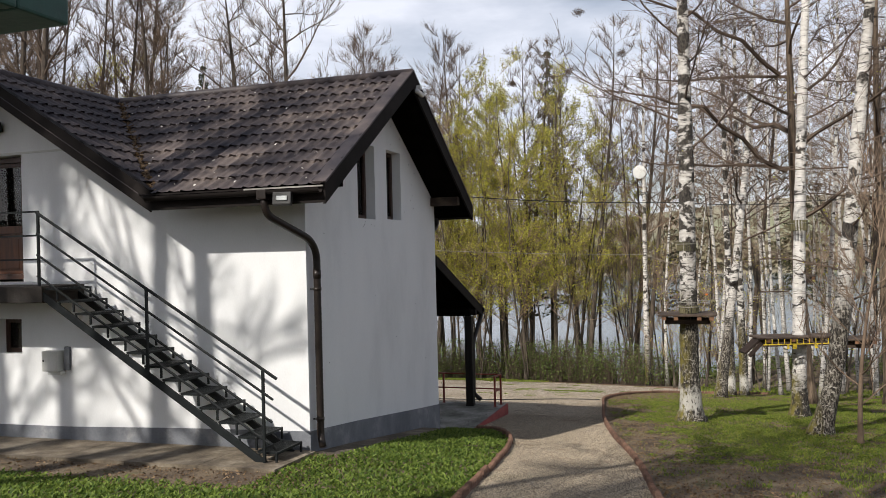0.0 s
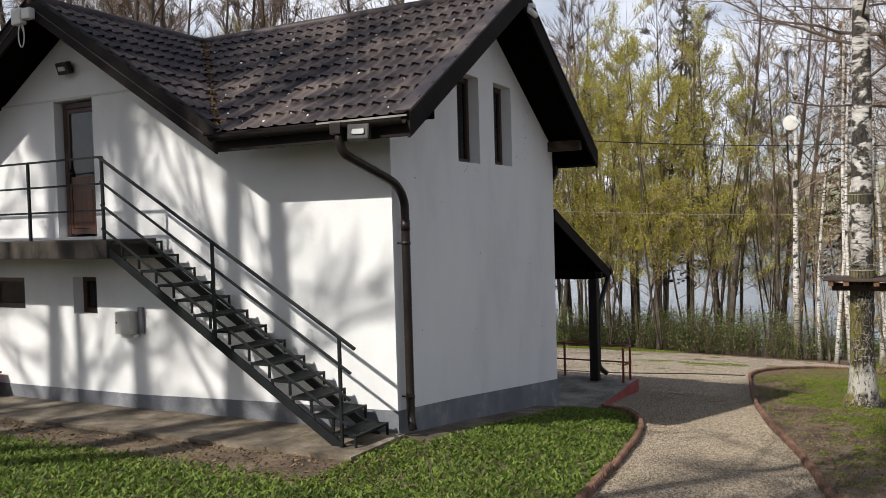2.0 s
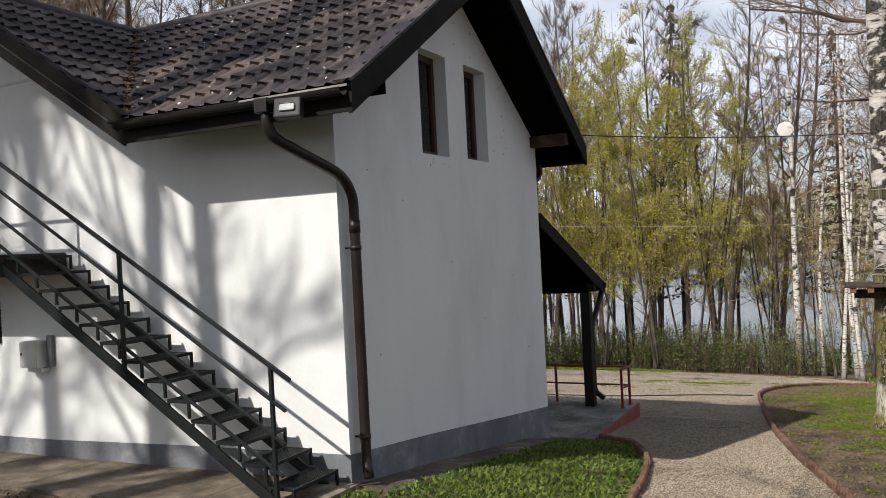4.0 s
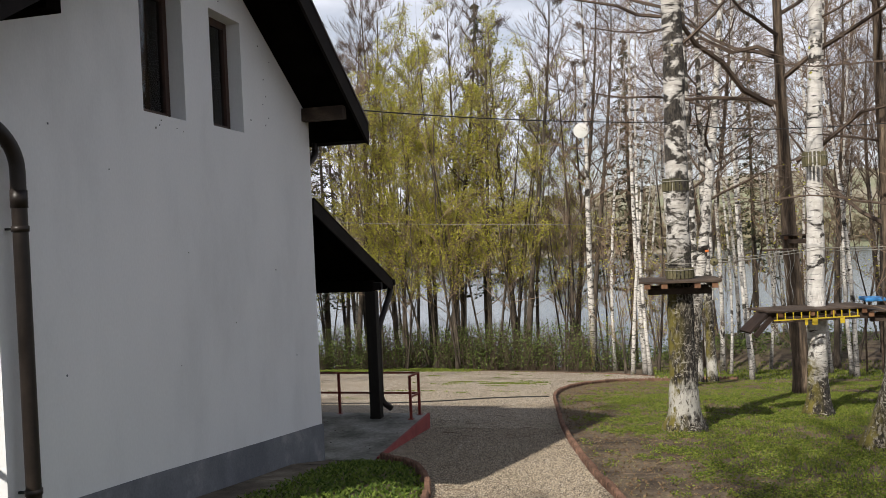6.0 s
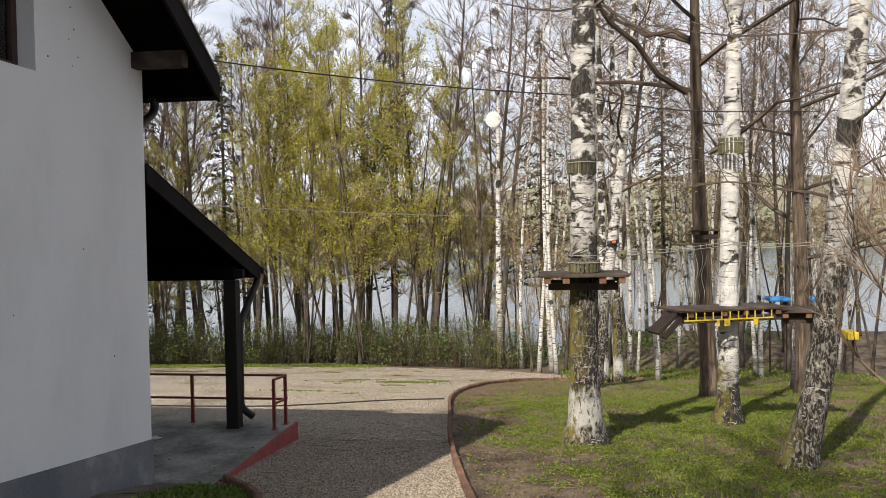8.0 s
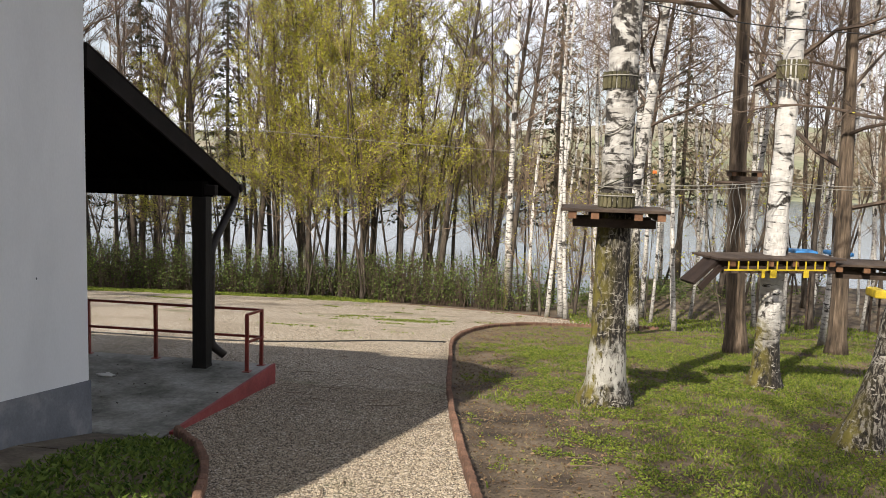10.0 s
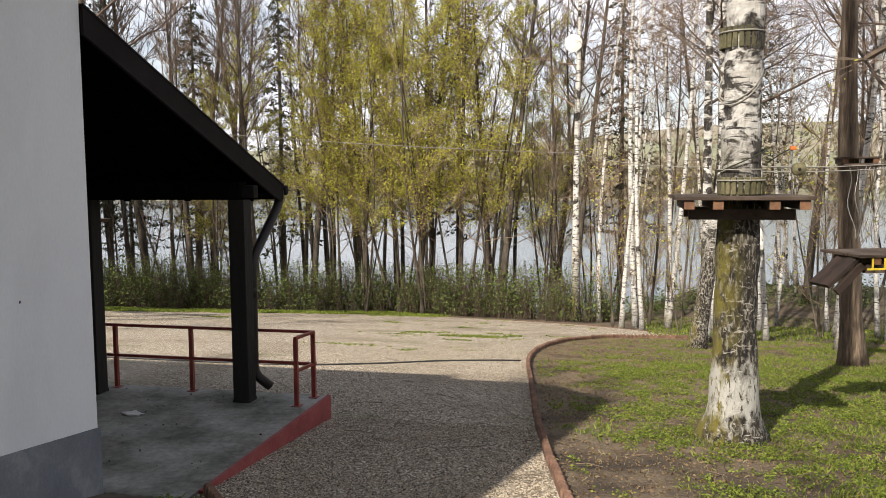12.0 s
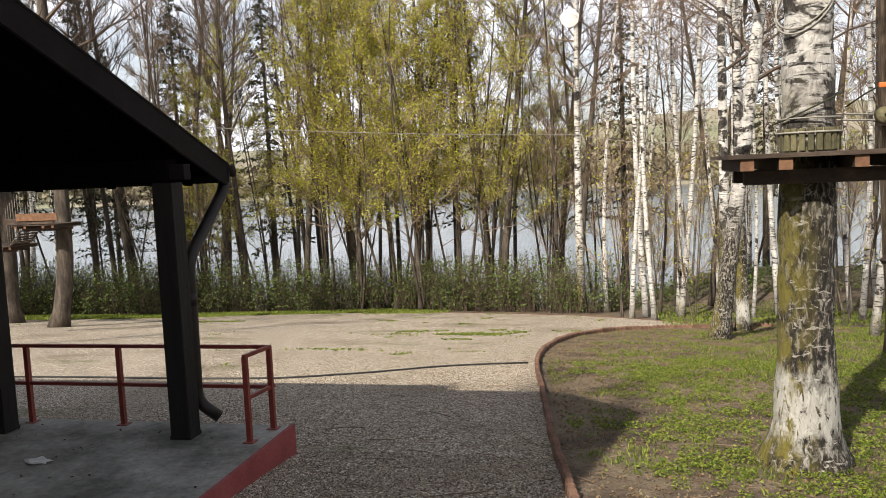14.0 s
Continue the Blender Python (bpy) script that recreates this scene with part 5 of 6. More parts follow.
# tree with platform beyond the porch
tree("alder_tree", "big dark alder carrying a rope-course platform", (-14.0, 24.0, gz(-14, 24)), grow(21, 21, 0.27, lean=(-1.6, 0.3), kick=0.9, crown_from=0.3, limbs=24, limb_len=6.0, rise=0.7, subs=10, twigs=6, wig=0.2, thick=0.6, twig_r=0.010), WOODBARK, DARKTWIG)
tree("alder_tree", "dark alder with a rope-course platform at head height", (-17.8, 26.5, gz(-17.8, 26.5)), grow(22, 21, 0.3, lean=(-0.8, 0), crown_from=0.32, limbs=22, limb_len=5.5, rise=0.7, subs=9, twigs=6, wig=0.12, thick=0.6, twig_r=0.010), WOODBARK, DARKTWIG)

# woods: a few kinds, each grown once and then repeated
kinds = {
    "bare": [tree("bare_tree", "tall slender bare tree with grey-brown bark", (-30, 42, gz(-30, 42)), grow(s, h, r, (0.6, 0.3), cf, lm + 8, ll * 0.85, 0.9, 8, 9, 0, 1, 7, 0.25, 0.0055), WOODBARK, TWIG if s == 32 else DARKTWIG, group=G0)
             for s, h, r, cf, lm, ll in ((31, 19, 0.15, 0.4, 20, 3.2), (32, 17, 0.12, 0.3, 18, 2.6), (33, 21, 0.18, 0.45, 22, 3.8))],
    "birch": [tree("birch_tree", "slender white birch among the trees by the lake", (-33, 42, gz(-33, 42)), grow(s, h, r, (0.5, -0.4), cf, 20, 2.4, 0.8, 7, 5, 0.5, 1, 7, 0.25, 0.0055), BIRCH_WHITE, BIRCHTWIG, group=G0)
              for s, h, r, cf in ((41, 18, 0.085, 0.38), (42, 20, 0.105, 0.45), (43, 16, 0.07, 0.35))],
    "leafy": [tree("hornbeam_tree", "many-stemmed tree in young yellow-green leaf", (-36, 42, gz(-36, 42)), grow(s, h, 0.115, (0.3, 0.2), 0.2, 26, 3.6, 0.95, 8, 6, 0, st, 6, 0.3, 0.006, lv, 0.044, spread=0.9), WOODBARK, BIRCHTWIG, SPRINGLEAF, group=G0)
              for s, h, st, lv in ((51, 17.5, 4, 36), (52, 16, 4, 36), (53, 14, 3, 34))],
    "thin": [tree("young_tree", "thin young bare tree at the lake edge", (-39, 42, gz(-39, 42)), grow(s, h, 0.06, (0.8, 0.2), 0.25, 16, 1.6, 1.0, 5, 4, 0, 1, 5, 0.4), WOODBARK, TWIG, group=G0)
             for s, h in ((61, 9), (62, 11))],
    "shrub": [tree("leafing_sapling", "low sapling with a haze of young leaves", (-41, 42, gz(-41, 42)), grow(s, 6.5, 0.05, (0.5, 0.2), 0.12, 18, 1.8, 0.8, 6, 4, 0, 2, 5, 0.2, 0.006, 3, 0.045), BARK, TWIG, SPRINGLEAF, group=G0) for s in (65, 66)],
}
tv, tf, cv, cf = spruce(71, 20)
sp0 = thing("spruce_tree", "dark green spruce standing among bare trees", "tree", G0, at=(-44, 44, gz(-44, 44)))
part("trunk", mesh("trunk", tv, tf, BARK, smooth=True), BARK, sp0)
part("crown", mesh("crown", cv, cf, CONIFER), CONIFER, sp0, "dark green needle boughs")
kinds["spruce"] = [sp0]
wood = random.Random(77)


def plant(kind, x, y, size=None, turn=None):
    src = wood.choice(kinds[kind])
    s = size or wood.uniform(0.85, 1.15)
    m = Matrix.Translation((x, y, gz(x, y))) @ Matrix.Rotation(turn if turn is not None else wood.uniform(0, 6.28), 4, "Z")
    o = copy_thing(src, m)
    o.scale = (s * wood.uniform(0.95, 1.05),) * 2 + (s,)
    return o


# the green clump beyond the yard
kinds["tall_leafy"] = kinds["leafy"][:2]
for x, y, s, a in ((-9.9, 37.6, 1.02, 0.3), (-8.3, 36.6, 1.06, 1.9), (-6.7, 37.4, 1.1, 3.3), (-5.2, 36.5, 1.08, 4.6), (-3.7, 37.6, 1.06, 5.6), (-2.3, 36.9, 0.98, 0.9), (-6.0, 39.6, 1.1, 2.6), (-8.9, 39.8, 1.05, 5.0)):
    plant("tall_leafy", x, y, s, a)
for x, y, s in ((-0.2, 40.5, 0.8), (-13.5, 38.6, 0.85), (-17.5, 39.5, 0.75)):
    plant("leafy", x, y, s)
for x, y, s in ((3.6, 45.0, 1.0), (-22.0, 48, 0.8), (10.5, 45.0, 0.85), (-34, 36, 0.85), (-26, 45, 0.8), (-5.0, 43.6, 1.13), (-19.5, 41.5, 0.95), (-15.5, 44, 1.0), (-24, 40, 0.95)):
    plant("spruce", x, y, s)


def scatter(kind, count, x0, x1, y0, y1, clear=1.1, tall=1.0):
    made = 0
    while made < count:
        x, y = wood.uniform(x0, x1), wood.uniform(y0, y1)
        if any((x - a) ** 2 + (y - b) ** 2 < clear ** 2 for a, b in taken):
            made += 0.2
            continue
        taken.append((x, y))
        plant(kind, x, y, wood.uniform(0.85, 1.15) * tall)
        made += 1


taken = [(1.9, 33.0)] + [(-9.9 + 1.5 * k, 37.2) for k in range(6)]
for x, y in ((-11.4, 38.1), (-10.3, 38.1), (-2.5, 38.1), (1.5, 38.1), (0.45, 38.1), (12.8, 36.1), (-6.0, 38.1), (-1.6, 36.1)):
    plant("bare", x, y, 1.0, 1.0)
scatter("bare", 13, -30, 3, 37, 46)
scatter("thin", 26, -28, 4, 36.5, 44, 0.5)
scatter("bare", 5, -26, -12, 37, 44, 0.8)
scatter("birch", 10, -24, 2, 37, 45)
scatter("birch", 40, 2.5, 20, 27, 46, 0.8)
scatter("birch", 4, 7.4, 13, 20, 27)
scatter("bare", 14, 4, 22, 29, 46)
scatter("thin", 14, 3, 18, 27, 43, 0.6)
scatter("shrub", 12, 3.2, 17, 26, 42, 0.8)
scatter("bare", 30, -52, -24, 10, 44, 1.3, 1.3)
scatter("birch", 24, -50, -23, 12, 44, 1.3, 1.25)
scatter("bare", 12, -26, -9, 38, 48, 1.3, 1.25)
scatter("leafy", 3, -55, -26, 20, 42, 2)
scatter("spruce", 4, -40, -24, 24, 44, 2)
# unseen trees added behind the start of the path, which shade the wall and the lawn
big = tree("bare_tree", "tall bare tree behind the start of the path", (-6.6, -11.2, gz(-6.6, -11.2)), grow(81, 17.5, 0.34, (0.5, 0.2), 0.42, 16, 3.6, 0.7, 9, 6, 0, 1, 10, 0.08, 0.012, thick=0.5), BARK, TWIG)
for x, y, a in ((-5.2, -10.6, 1.3), (-8.2, -11.3, 2.9), (-10.6, -11.6, 4.4), (-12.2, -10.6, 0.6)):
    copy_thing(big, Matrix.Translation((x, y, gz(x, y))) @ Matrix.Rotation(a, 4, "Z"))
# mostly unseen, added for ground shadows, window reflections and less sky fill
for kind, x, y, s in (("bare", 0.9, -9.0, 0.75), ("bare", -0.4, -8.2, 0.75), ("birch", 7.5, -22, 1.1), ("bare", 10, -20, 1.1), ("bare", 14, -16, 1.0), ("birch", 16, -10, 1.0), ("bare", 12.5, -26, 1.1), ("birch", 17, -20, 1.1), ("bare", 20, -13, 1.0), ("birch", 9.5, -12.0, 1.0), ("bare", 11.5, -6.0, 0.9), ("bare", -15, -9.0, 0.9), ("birch", -9.4, -14.5, 0.9), ("bare", 1.9, -12.6, 0.9), ("bare", 0.2, -13.4, 0.95), ("bare", 3.1, -15.0, 1.0), ("bare", 6.4, -17.0, 1.0), ("birch", 13.0, 1.5, 1.0), ("birch", 15.5, 4.0, 1.0), ("bare", 14.0, -1.5, 1.0), ("bare", -12.5, 8.0, 1.0), ("bare", -16.5, 10.5, 1.05), ("birch", -19.5, 13.0, 1.0), ("bare", -23.0, 17.0, 1.05)):
    plant(kind, x, y, s)

# unseen woods added behind and to the right, to cut low sky light
scatter("bare", 34, -36, 40, -46, -24, 1.5, 1.1)
scatter("birch", 12, -36, 40, -46, -24, 1.5)
scatter("spruce", 8, -36, 40, -50, -30, 2.5)
scatter("bare", 14, 17, 40, -20, 22, 1.5)
scatter("birch", 12, 16, 40, -20, 24, 1.5)
scatter("bare", 11, -34, -19, 18, 30, 1.2, 1.1)
scatter("birch", 4, -34, -19, 18, 30, 1.2, 1.1)

# two unseen copies added to throw limb shadows across the path
for x, y, a in ((0.0, -12.5, 0.4), (2.4, -12.2, 2.2)):
    copy_thing(spreading, Matrix.Translation((x, y, gz(x, y))) @ Matrix.Rotation(a, 4, "Z"))

# unseen pine added so its crown shades the wall above the door
PINE_Z = gz(-9.7, -11.6)
tree("shade_pine", "unseen tall pine with a high dark crown, added to shade the gable", (-9.7, -11.6, PINE_Z),
     grow(83, 17.0 - PINE_Z, 0.2, (0.0, 0.0), (14.9 - PINE_Z) / (17.0 - PINE_Z), 34, 1.9, 0.15, 8, 6, 0, 1, 10, 0.02, 0.014, 60, 0.13, thick=0.4), BARK, DARKTWIG, CONIFER)

# ---- undergrowth at the lake edge, and the far shore's woods ----


def leaf_cloud(name, centres, size, mat, label, category, seed, flat=0.5):
    r = np.random.default_rng(seed)
    n = len(centres)
    s = size * r.uniform(0.6, 1.5, n)
    a = r.normal(size=(n, 3))
    a[:, 2] *= flat
    a /= np.linalg.norm(a, axis=1, keepdims=True)
    b = np.cross(a, r.normal(size=(n, 3)))
    b /= np.linalg.norm(b, axis=1, keepdims=True)
    a, b = a * s[:, None], b * s[:, None] * 0.6
    v = np.stack([centres - a, centres - b, centres + a, centres + b], 1).reshape(-1, 3)
    me = bpy.data.meshes.new(name)
    me.vertices.add(len(v))
    me.vertices.foreach_set("co", v.astype(np.float32).ravel())
    me.loops.add(4 * n)
    me.loops.foreach_set("vertex_index", np.arange(4 * n, dtype=np.int32))
    me.polygons.add(n)
    me.polygons.foreach_set("loop_start", np.arange(0, 4 * n, 4, dtype=np.int32))
    me.update(calc_edges=True)
    me.materials.append(mat)
    return tagged(new(name, me), label, category, kind="stuff")


rs = np.random.default_rng(8)


def shrubs(n, x0, x1, edge, depth, height, per):
    """Leaf places on upright shrubs along a line y = edge(x)."""
    cx = rs.uniform(x0, x1, n)
    cy = edge(cx) + rs.uniform(0, depth, n)
    hh = height * rs.uniform(0.35, 1.3, n)
    k = np.repeat(np.arange(n), per)
    t = rs.uniform(0.03, 1, len(k)) ** 0.8
    sp = 0.12 + 0.35 * t
    x = cx[k] + rs.normal(size=len(k)) * sp
    y = cy[k] + rs.normal(size=len(k)) * sp
    return np.stack([x, y, ground_z(x, y) + t * hh[k]], 1), (cx, cy, hh)


def far_edge(x):
    return np.interp(x, [-40, -16, -12, -7, -1.7, 2.0, 3.6, 6.0, 20], [33, 32.0, 34.6, 36.9, 34.4, 32.2, 34.5, 37.0, 38.0])


c, (sx, sy, sh) = shrubs(900, -34, 3.4, far_edge, 3.0, 2.0, 95)
leaf_cloud("undergrowth", c, 0.045, BUSHLEAF, "dense green undergrowth along the lake edge", "undergrowth", 3)
c, _ = shrubs(140, 3.4, 16, far_edge, 5.0, 0.9, 40)
leaf_cloud("undergrowth", c, 0.05, BUSHLEAF, "low green undergrowth between birches", "undergrowth", 4)
verts, faces = [], []
rr = random.Random(9)
for x, y, h in zip(sx, sy, sh):
    for _ in range(9):
        p = Vector((x + rr.uniform(-0.3, 0.3), y + rr.uniform(-0.3, 0.3), 0))
        p.z = gz(p.x, p.y)
        tube_lists(wander(p, (rr.uniform(-0.25, 0.25), rr.uniform(-0.25, 0.25), 1), h * rr.uniform(0.7, 1.25), 3, rr, 0.12, 0), [0.011, 0.009, 0.007, 0.004], 3, verts, faces, False)
tagged(new("undergrowth_stems", mesh("undergrowth_stems", verts, faces, DARKTWIG)), "bare brown stems in the undergrowth", "undergrowth", kind="stuff")
# woods on the far shore
fx = rs.uniform(-330, 220, 900)
fy = 268 + rs.exponential(30, 900)
k = np.repeat(np.arange(900), 26)
x = fx[k] + rs.normal(size=len(k)) * 2.2
y = fy[k] + rs.normal(size=len(k)) * 2.2
z = ground_z(x, y) + rs.uniform(0.2, 1, len(k)) * (3 + 6 * rs.random(900))[k]
# leaf colours paled too, to carry the haze over the lake
leaf_cloud("far_woods", np.stack([x, y, z], 1), 1.0, leaf_material("hazed_far_thicket", (0.18, 0.155, 0.11), (0.25, 0.225, 0.14), 0.1), "brownish thicket on the far lake shore, paled for haze", "woods", 12)

# ---- grass, litter and pebbles ----


def blades(name, px, py, h, w, mat, label, seed, lean=0.5, lift=0.0):
    r = np.random.default_rng(seed)
    n = len(px)
    z = ground_z(px, py) + lift
    a = r.uniform(0, 2 * np.pi, n)
    hh = h * r.uniform(0.5, 1.4, n)
    ww = w * r.uniform(0.6, 1.4, n)
    dx, dy = np.cos(a) * ww, np.sin(a) * ww
    b = r.uniform(0, 2 * np.pi, n)
    lx, ly = np.cos(b) * hh * lean * r.uniform(0.3, 1.5, n), np.sin(b) * hh * lean * r.uniform(0.3, 1.5, n)
    v = np.empty((n, 4, 3))
    v[:, 0] = np.stack([px - dx * 0.35, py - dy * 0.35, z - 0.01], 1)
    v[:, 1] = np.stack([px + dx * 0.35, py + dy * 0.35, z - 0.01], 1)
    v[:, 2] = np.stack([px + dx + lx * 0.5, py + dy + ly * 0.5, z + hh * 0.6], 1)
    v[:, 3] = np.stack([px + lx, py + ly, z + hh], 1)
    me = bpy.data.meshes.new(name)
    me.vertices.add(4 * n)
    me.vertices.foreach_set("co", v.astype(np.float32).ravel())
    me.loops.add(4 * n)
    me.loops.foreach_set("vertex_index", np.arange(4 * n, dtype=np.int32))
    me.polygons.add(n)
    me.polygons.foreach_set("loop_start", np.arange(0, 4 * n, 4, dtype=np.int32))
    me.update(calc_edges=True)
    me.materials.append(mat)
    return tagged(new(name, me), label, "grass", kind="stuff")


def patchy(x, y, s, seed):
    return np.array([noise.fractal(Vector((a * s + seed, b * s, 3.1)), 0.6, 2.1, 3) for a, b in zip(x, y)])


# lush bank on the house side
n = 230000
px = rs.uniform(-9.5, 4.0, n)
py = rs.uniform(-8.2, 5.5, n)
keep = (px < polyline_x(KERB_L, py) - 0.06) & ~((py > -1.75) & (px < 0.1)) & ~((py > -0.1) & (px < 0.45))
px, py = px[keep], py[keep]
pn = patchy(px, py, 0.8, 0)
soft = np.clip(np.minimum((-1.6 - py) / 0.9, 1), 0, 1) * (px < 0.1) + (px >= 0.1)
keep = (pn > -0.85) & (rs.random(len(px)) < np.clip(soft + 0.04, 0, 1))
blades("grass", px[keep], py[keep], 0.036, 0.020, BANKGRASS, "lush green grass and low weeds on the bank", 21, 1.3)
# thin lawn on the other side
n = 300000
px = rs.uniform(2.0, 14, n) ** 1.0
py = rs.uniform(-6, 24, n)
keep = (px > polyline_x(KERB_R, py) + 0.1) & (px < 5.5 + 0.42 * (py + 8))
px, py = px[keep], py[keep]
off = px - polyline_x(KERB_R, py)
pn = 0.7 * patchy(px, py, 0.45, 7) + 0.6 * patchy(px, py, 1.5, 3) + 0.8 * patchy(px, py, 4.5, 13)
# less grass beside the path, more under the open sky
pn = pn + np.clip(off / 3.4 - 0.7, -0.65, 0.15)
keep = pn > rs.uniform(0.0, 0.26, len(pn))
blades("grass", px[keep], py[keep], 0.04, 0.009, GRASS, "patchy short green grass under the birches", 22, 0.8)
keep = (pn < 0.1) & (rs.random(len(pn)) < 0.2)
blades("dry_grass", px[keep], py[keep], 0.022, 0.004, DRYGRASS, "dry grass stalks and litter on bare soil", 23, 1.4)
keep = (pn < 0.12) & (rs.random(len(pn)) < 0.45)
leaf_cloud("leaf_litter", np.stack([px[keep], py[keep], ground_z(px[keep], py[keep]) + rs.uniform(0.004, 0.02, int(keep.sum()))], 1), 0.011, DEADLEAF, "brown crumbled leaf litter on the bare soil", "leaves", 33, 0.25)
# clover-like weeds close to the path
n = 260000
px = rs.uniform(2.2, 9.0, n)
py = rs.uniform(2.0, 15.0, n)
keep = (px > polyline_x(KERB_R, py) + 0.15) & (px < 6.0 + 0.4 * py)
px, py = px[keep], py[keep]
pn = 0.8 * patchy(px, py, 0.9, 17) + 0.6 * patchy(px, py, 2.6, 23) + 0.8 * patchy(px, py, 5.0, 29) + np.clip((px - polyline_x(KERB_R, py)) / 2.4 - 0.4, -0.4, 0.25)
keep = pn > rs.uniform(0.12, 0.4, len(pn))
px, py = px[keep], py[keep]
leaf_cloud("weeds", np.stack([px, py, ground_z(px, py) + rs.uniform(0.008, 0.05, len(px))], 1), 0.0115, GRASS, "low clover-like weeds in the lawn", "weeds", 26, 0.3)
# green patches in the gravel and along its far side
n = 260000
px, py = rs.uniform(-22, 4, n), rs.uniform(12, 35.5, n)
pn = 0.6 * patchy(px, py * 1.5, 0.4, 11) - 0.40 + 0.7 * patchy(px, py * 1.4, 1.3, 31)
for cx_, cy_, rx_, ry_ in ((-0.6, 20.8, 2.6, 1.7), (-2.4, 16.4, 1.8, 0.6), (-9.5, 27.0, 3.0, 0.8)):
    pn = pn + 1.0 * np.clip(1.15 - np.hypot((px - cx_) / rx_, (py - cy_) / ry_), 0, 1)
far = np.clip((py - far_edge(px) + 4.5) / 3.0, -0.2, 0.7) * (px < -5)
keep = (pn + far > rs.uniform(0.22, 0.5, n)) & (px < np.interp(py, yard_ys, [p[0] for p in YARD_R]) - 0.2)
px, py = px[keep], py[keep]
leaf_cloud("moss", np.stack([px, py, ground_z(px, py) + 0.018 + rs.uniform(0.004, 0.02, len(px))], 1), 0.026, GRASS, "patches of moss and low weeds in the gravel", "moss", 24, 0.25)
blades("grass", px[::3], py[::3], 0.035, 0.014, GRASS, "tufts of grass growing through the gravel", 27, 0.8, 0.018)
n = 60000
px = rs.uniform(-26, -3.5, n)
py = far_edge(px) + 0.6 - 3.6 * rs.random(n) ** 1.3
keep = (patchy(px, py, 0.5, 41) > rs.uniform(-0.6, 0.1, n)) & (rs.random(n) < np.clip((-3.5 - px) / 4, 0, 1))
blades("grass", px[keep], py[keep], 0.07, 0.03, GRASS, "green grass strip before the undergrowth", 28, 0.7, 0.01)
n = 9000
px, py = rs.uniform(4.5, 16, n), rs.uniform(24.2, 36, n)
blades("grass", px, py, 0.07, 0.03, GRASS, "grass under the birches towards the lake", 25, 0.7)
# fallen leaves
n = 22000
px, py = rs.uniform(-8, 9, n), rs.uniform(-5, 18, n)
py[:7000] = rs.uniform(-2.2, -0.05, 7000)
keep = ((px > polyline_x(KERB_R, py)) | ((px < polyline_x(KERB_L, py)) & (py < -0.05) & (py > -2.6) & (px < 0.6)))
leaf_cloud("fallen_leaves", np.stack([px[keep], py[keep], ground_z(px[keep], py[keep]) + 0.012], 1), 0.018, DEADLEAF, "brown fallen leaves on the soil", "leaves", 31, 0.15)
# loose pebbles
n = 190000
py = rs.uniform(-3, 22, n)
left = np.where(py > 8.3, -3.5, np.where(py > 5.4, 0.7, polyline_x(KERB_L, np.minimum(py, 5.5))))
px = left + rs.random(n) * (polyline_x(KERB_R, py) - left)
keep = (px < polyline_x(KERB_R, py) - 0.05) & (rs.random(n) < np.clip((21 - py) / 13, 0, 1) ** 1.4) & (rs.random(n) < np.clip((px + 3.5) / 3.5, 0, 1))
px, py = px[keep], py[keep]
n = len(px)
s = rs.uniform(0.004, 0.012, n)
o8 = np.array([(1, 0, 0), (0, 1, 0), (-1, 0, 0), (0, -1, 0), (0, 0, 0.7), (0, 0, -0.7)])
a = rs.uniform(0, 6.28, n)
vx = o8[None, :, 0] * np.cos(a)[:, None] - o8[None, :, 1] * np.sin(a)[:, None] * 0.75
vy = o8[None, :, 0] * np.sin(a)[:, None] + o8[None, :, 1] * np.cos(a)[:, None] * 0.75
vz = np.repeat(o8[None, :, 2], n, 0)
v = np.stack([px[:, None] + vx * s[:, None], py[:, None] + vy * s[:, None], (ground_z(px, py) + 0.02)[:, None] + vz * s[:, None]], 2).reshape(-1, 3)
tri = np.array([(0, 1, 4), (1, 2, 4), (2, 3, 4), (3, 0, 4), (1, 0, 5), (2, 1, 5), (3, 2, 5), (0, 3, 5)])
f = (tri[None] + 6 * np.arange(n)[:, None, None]).reshape(-1, 3)
PEBBLE = leaf_material("pebble", (0.045, 0.034, 0.025), (0.50, 0.42, 0.31), 0.0)
tagged(new("pebbles", mesh("pebbles", v.tolist(), f.tolist(), PEBBLE)), "loose grey and beige pebbles on the path", "gravel", kind="stuff")

# ---- rope course: platforms, ropes, bridge ----


def protector(parent, x, y, z0, z1, r, n=22):
    """Upright battens bound round a trunk."""
    for k in range(n):
        a = 2 * math.pi * k / n
        c, s = math.cos(a), math.sin(a)
        o = part("batten", beam((x + c * r, y + s * r, z0), (x + c * r, y + s * r, z1), 0.04, 0.03, 0.006, up=(c, s, 0)), MOSSWOOD, parent)
        o.location = -parent.location
    ring = [(x + math.cos(t) * (r + 0.02), y + math.sin(t) * (r + 0.02), (z0 + z1) / 2 + 0.05) for t in np.linspace(0, 2 * math.pi, 20)]
    o = pipe("binding_rope", ring, 0.008, ROPE, parent, sides=6)
    o.location = -parent.location


MOSSWOOD = material("mossy_batten_wood", [(0.045, 0.042, 0.022), (0.10, 0.09, 0.045), (0.16, 0.14, 0.08)], 5.0, 0.9, bump=0.4, bump_scale=40, fine=0.2, per_piece=0.25)


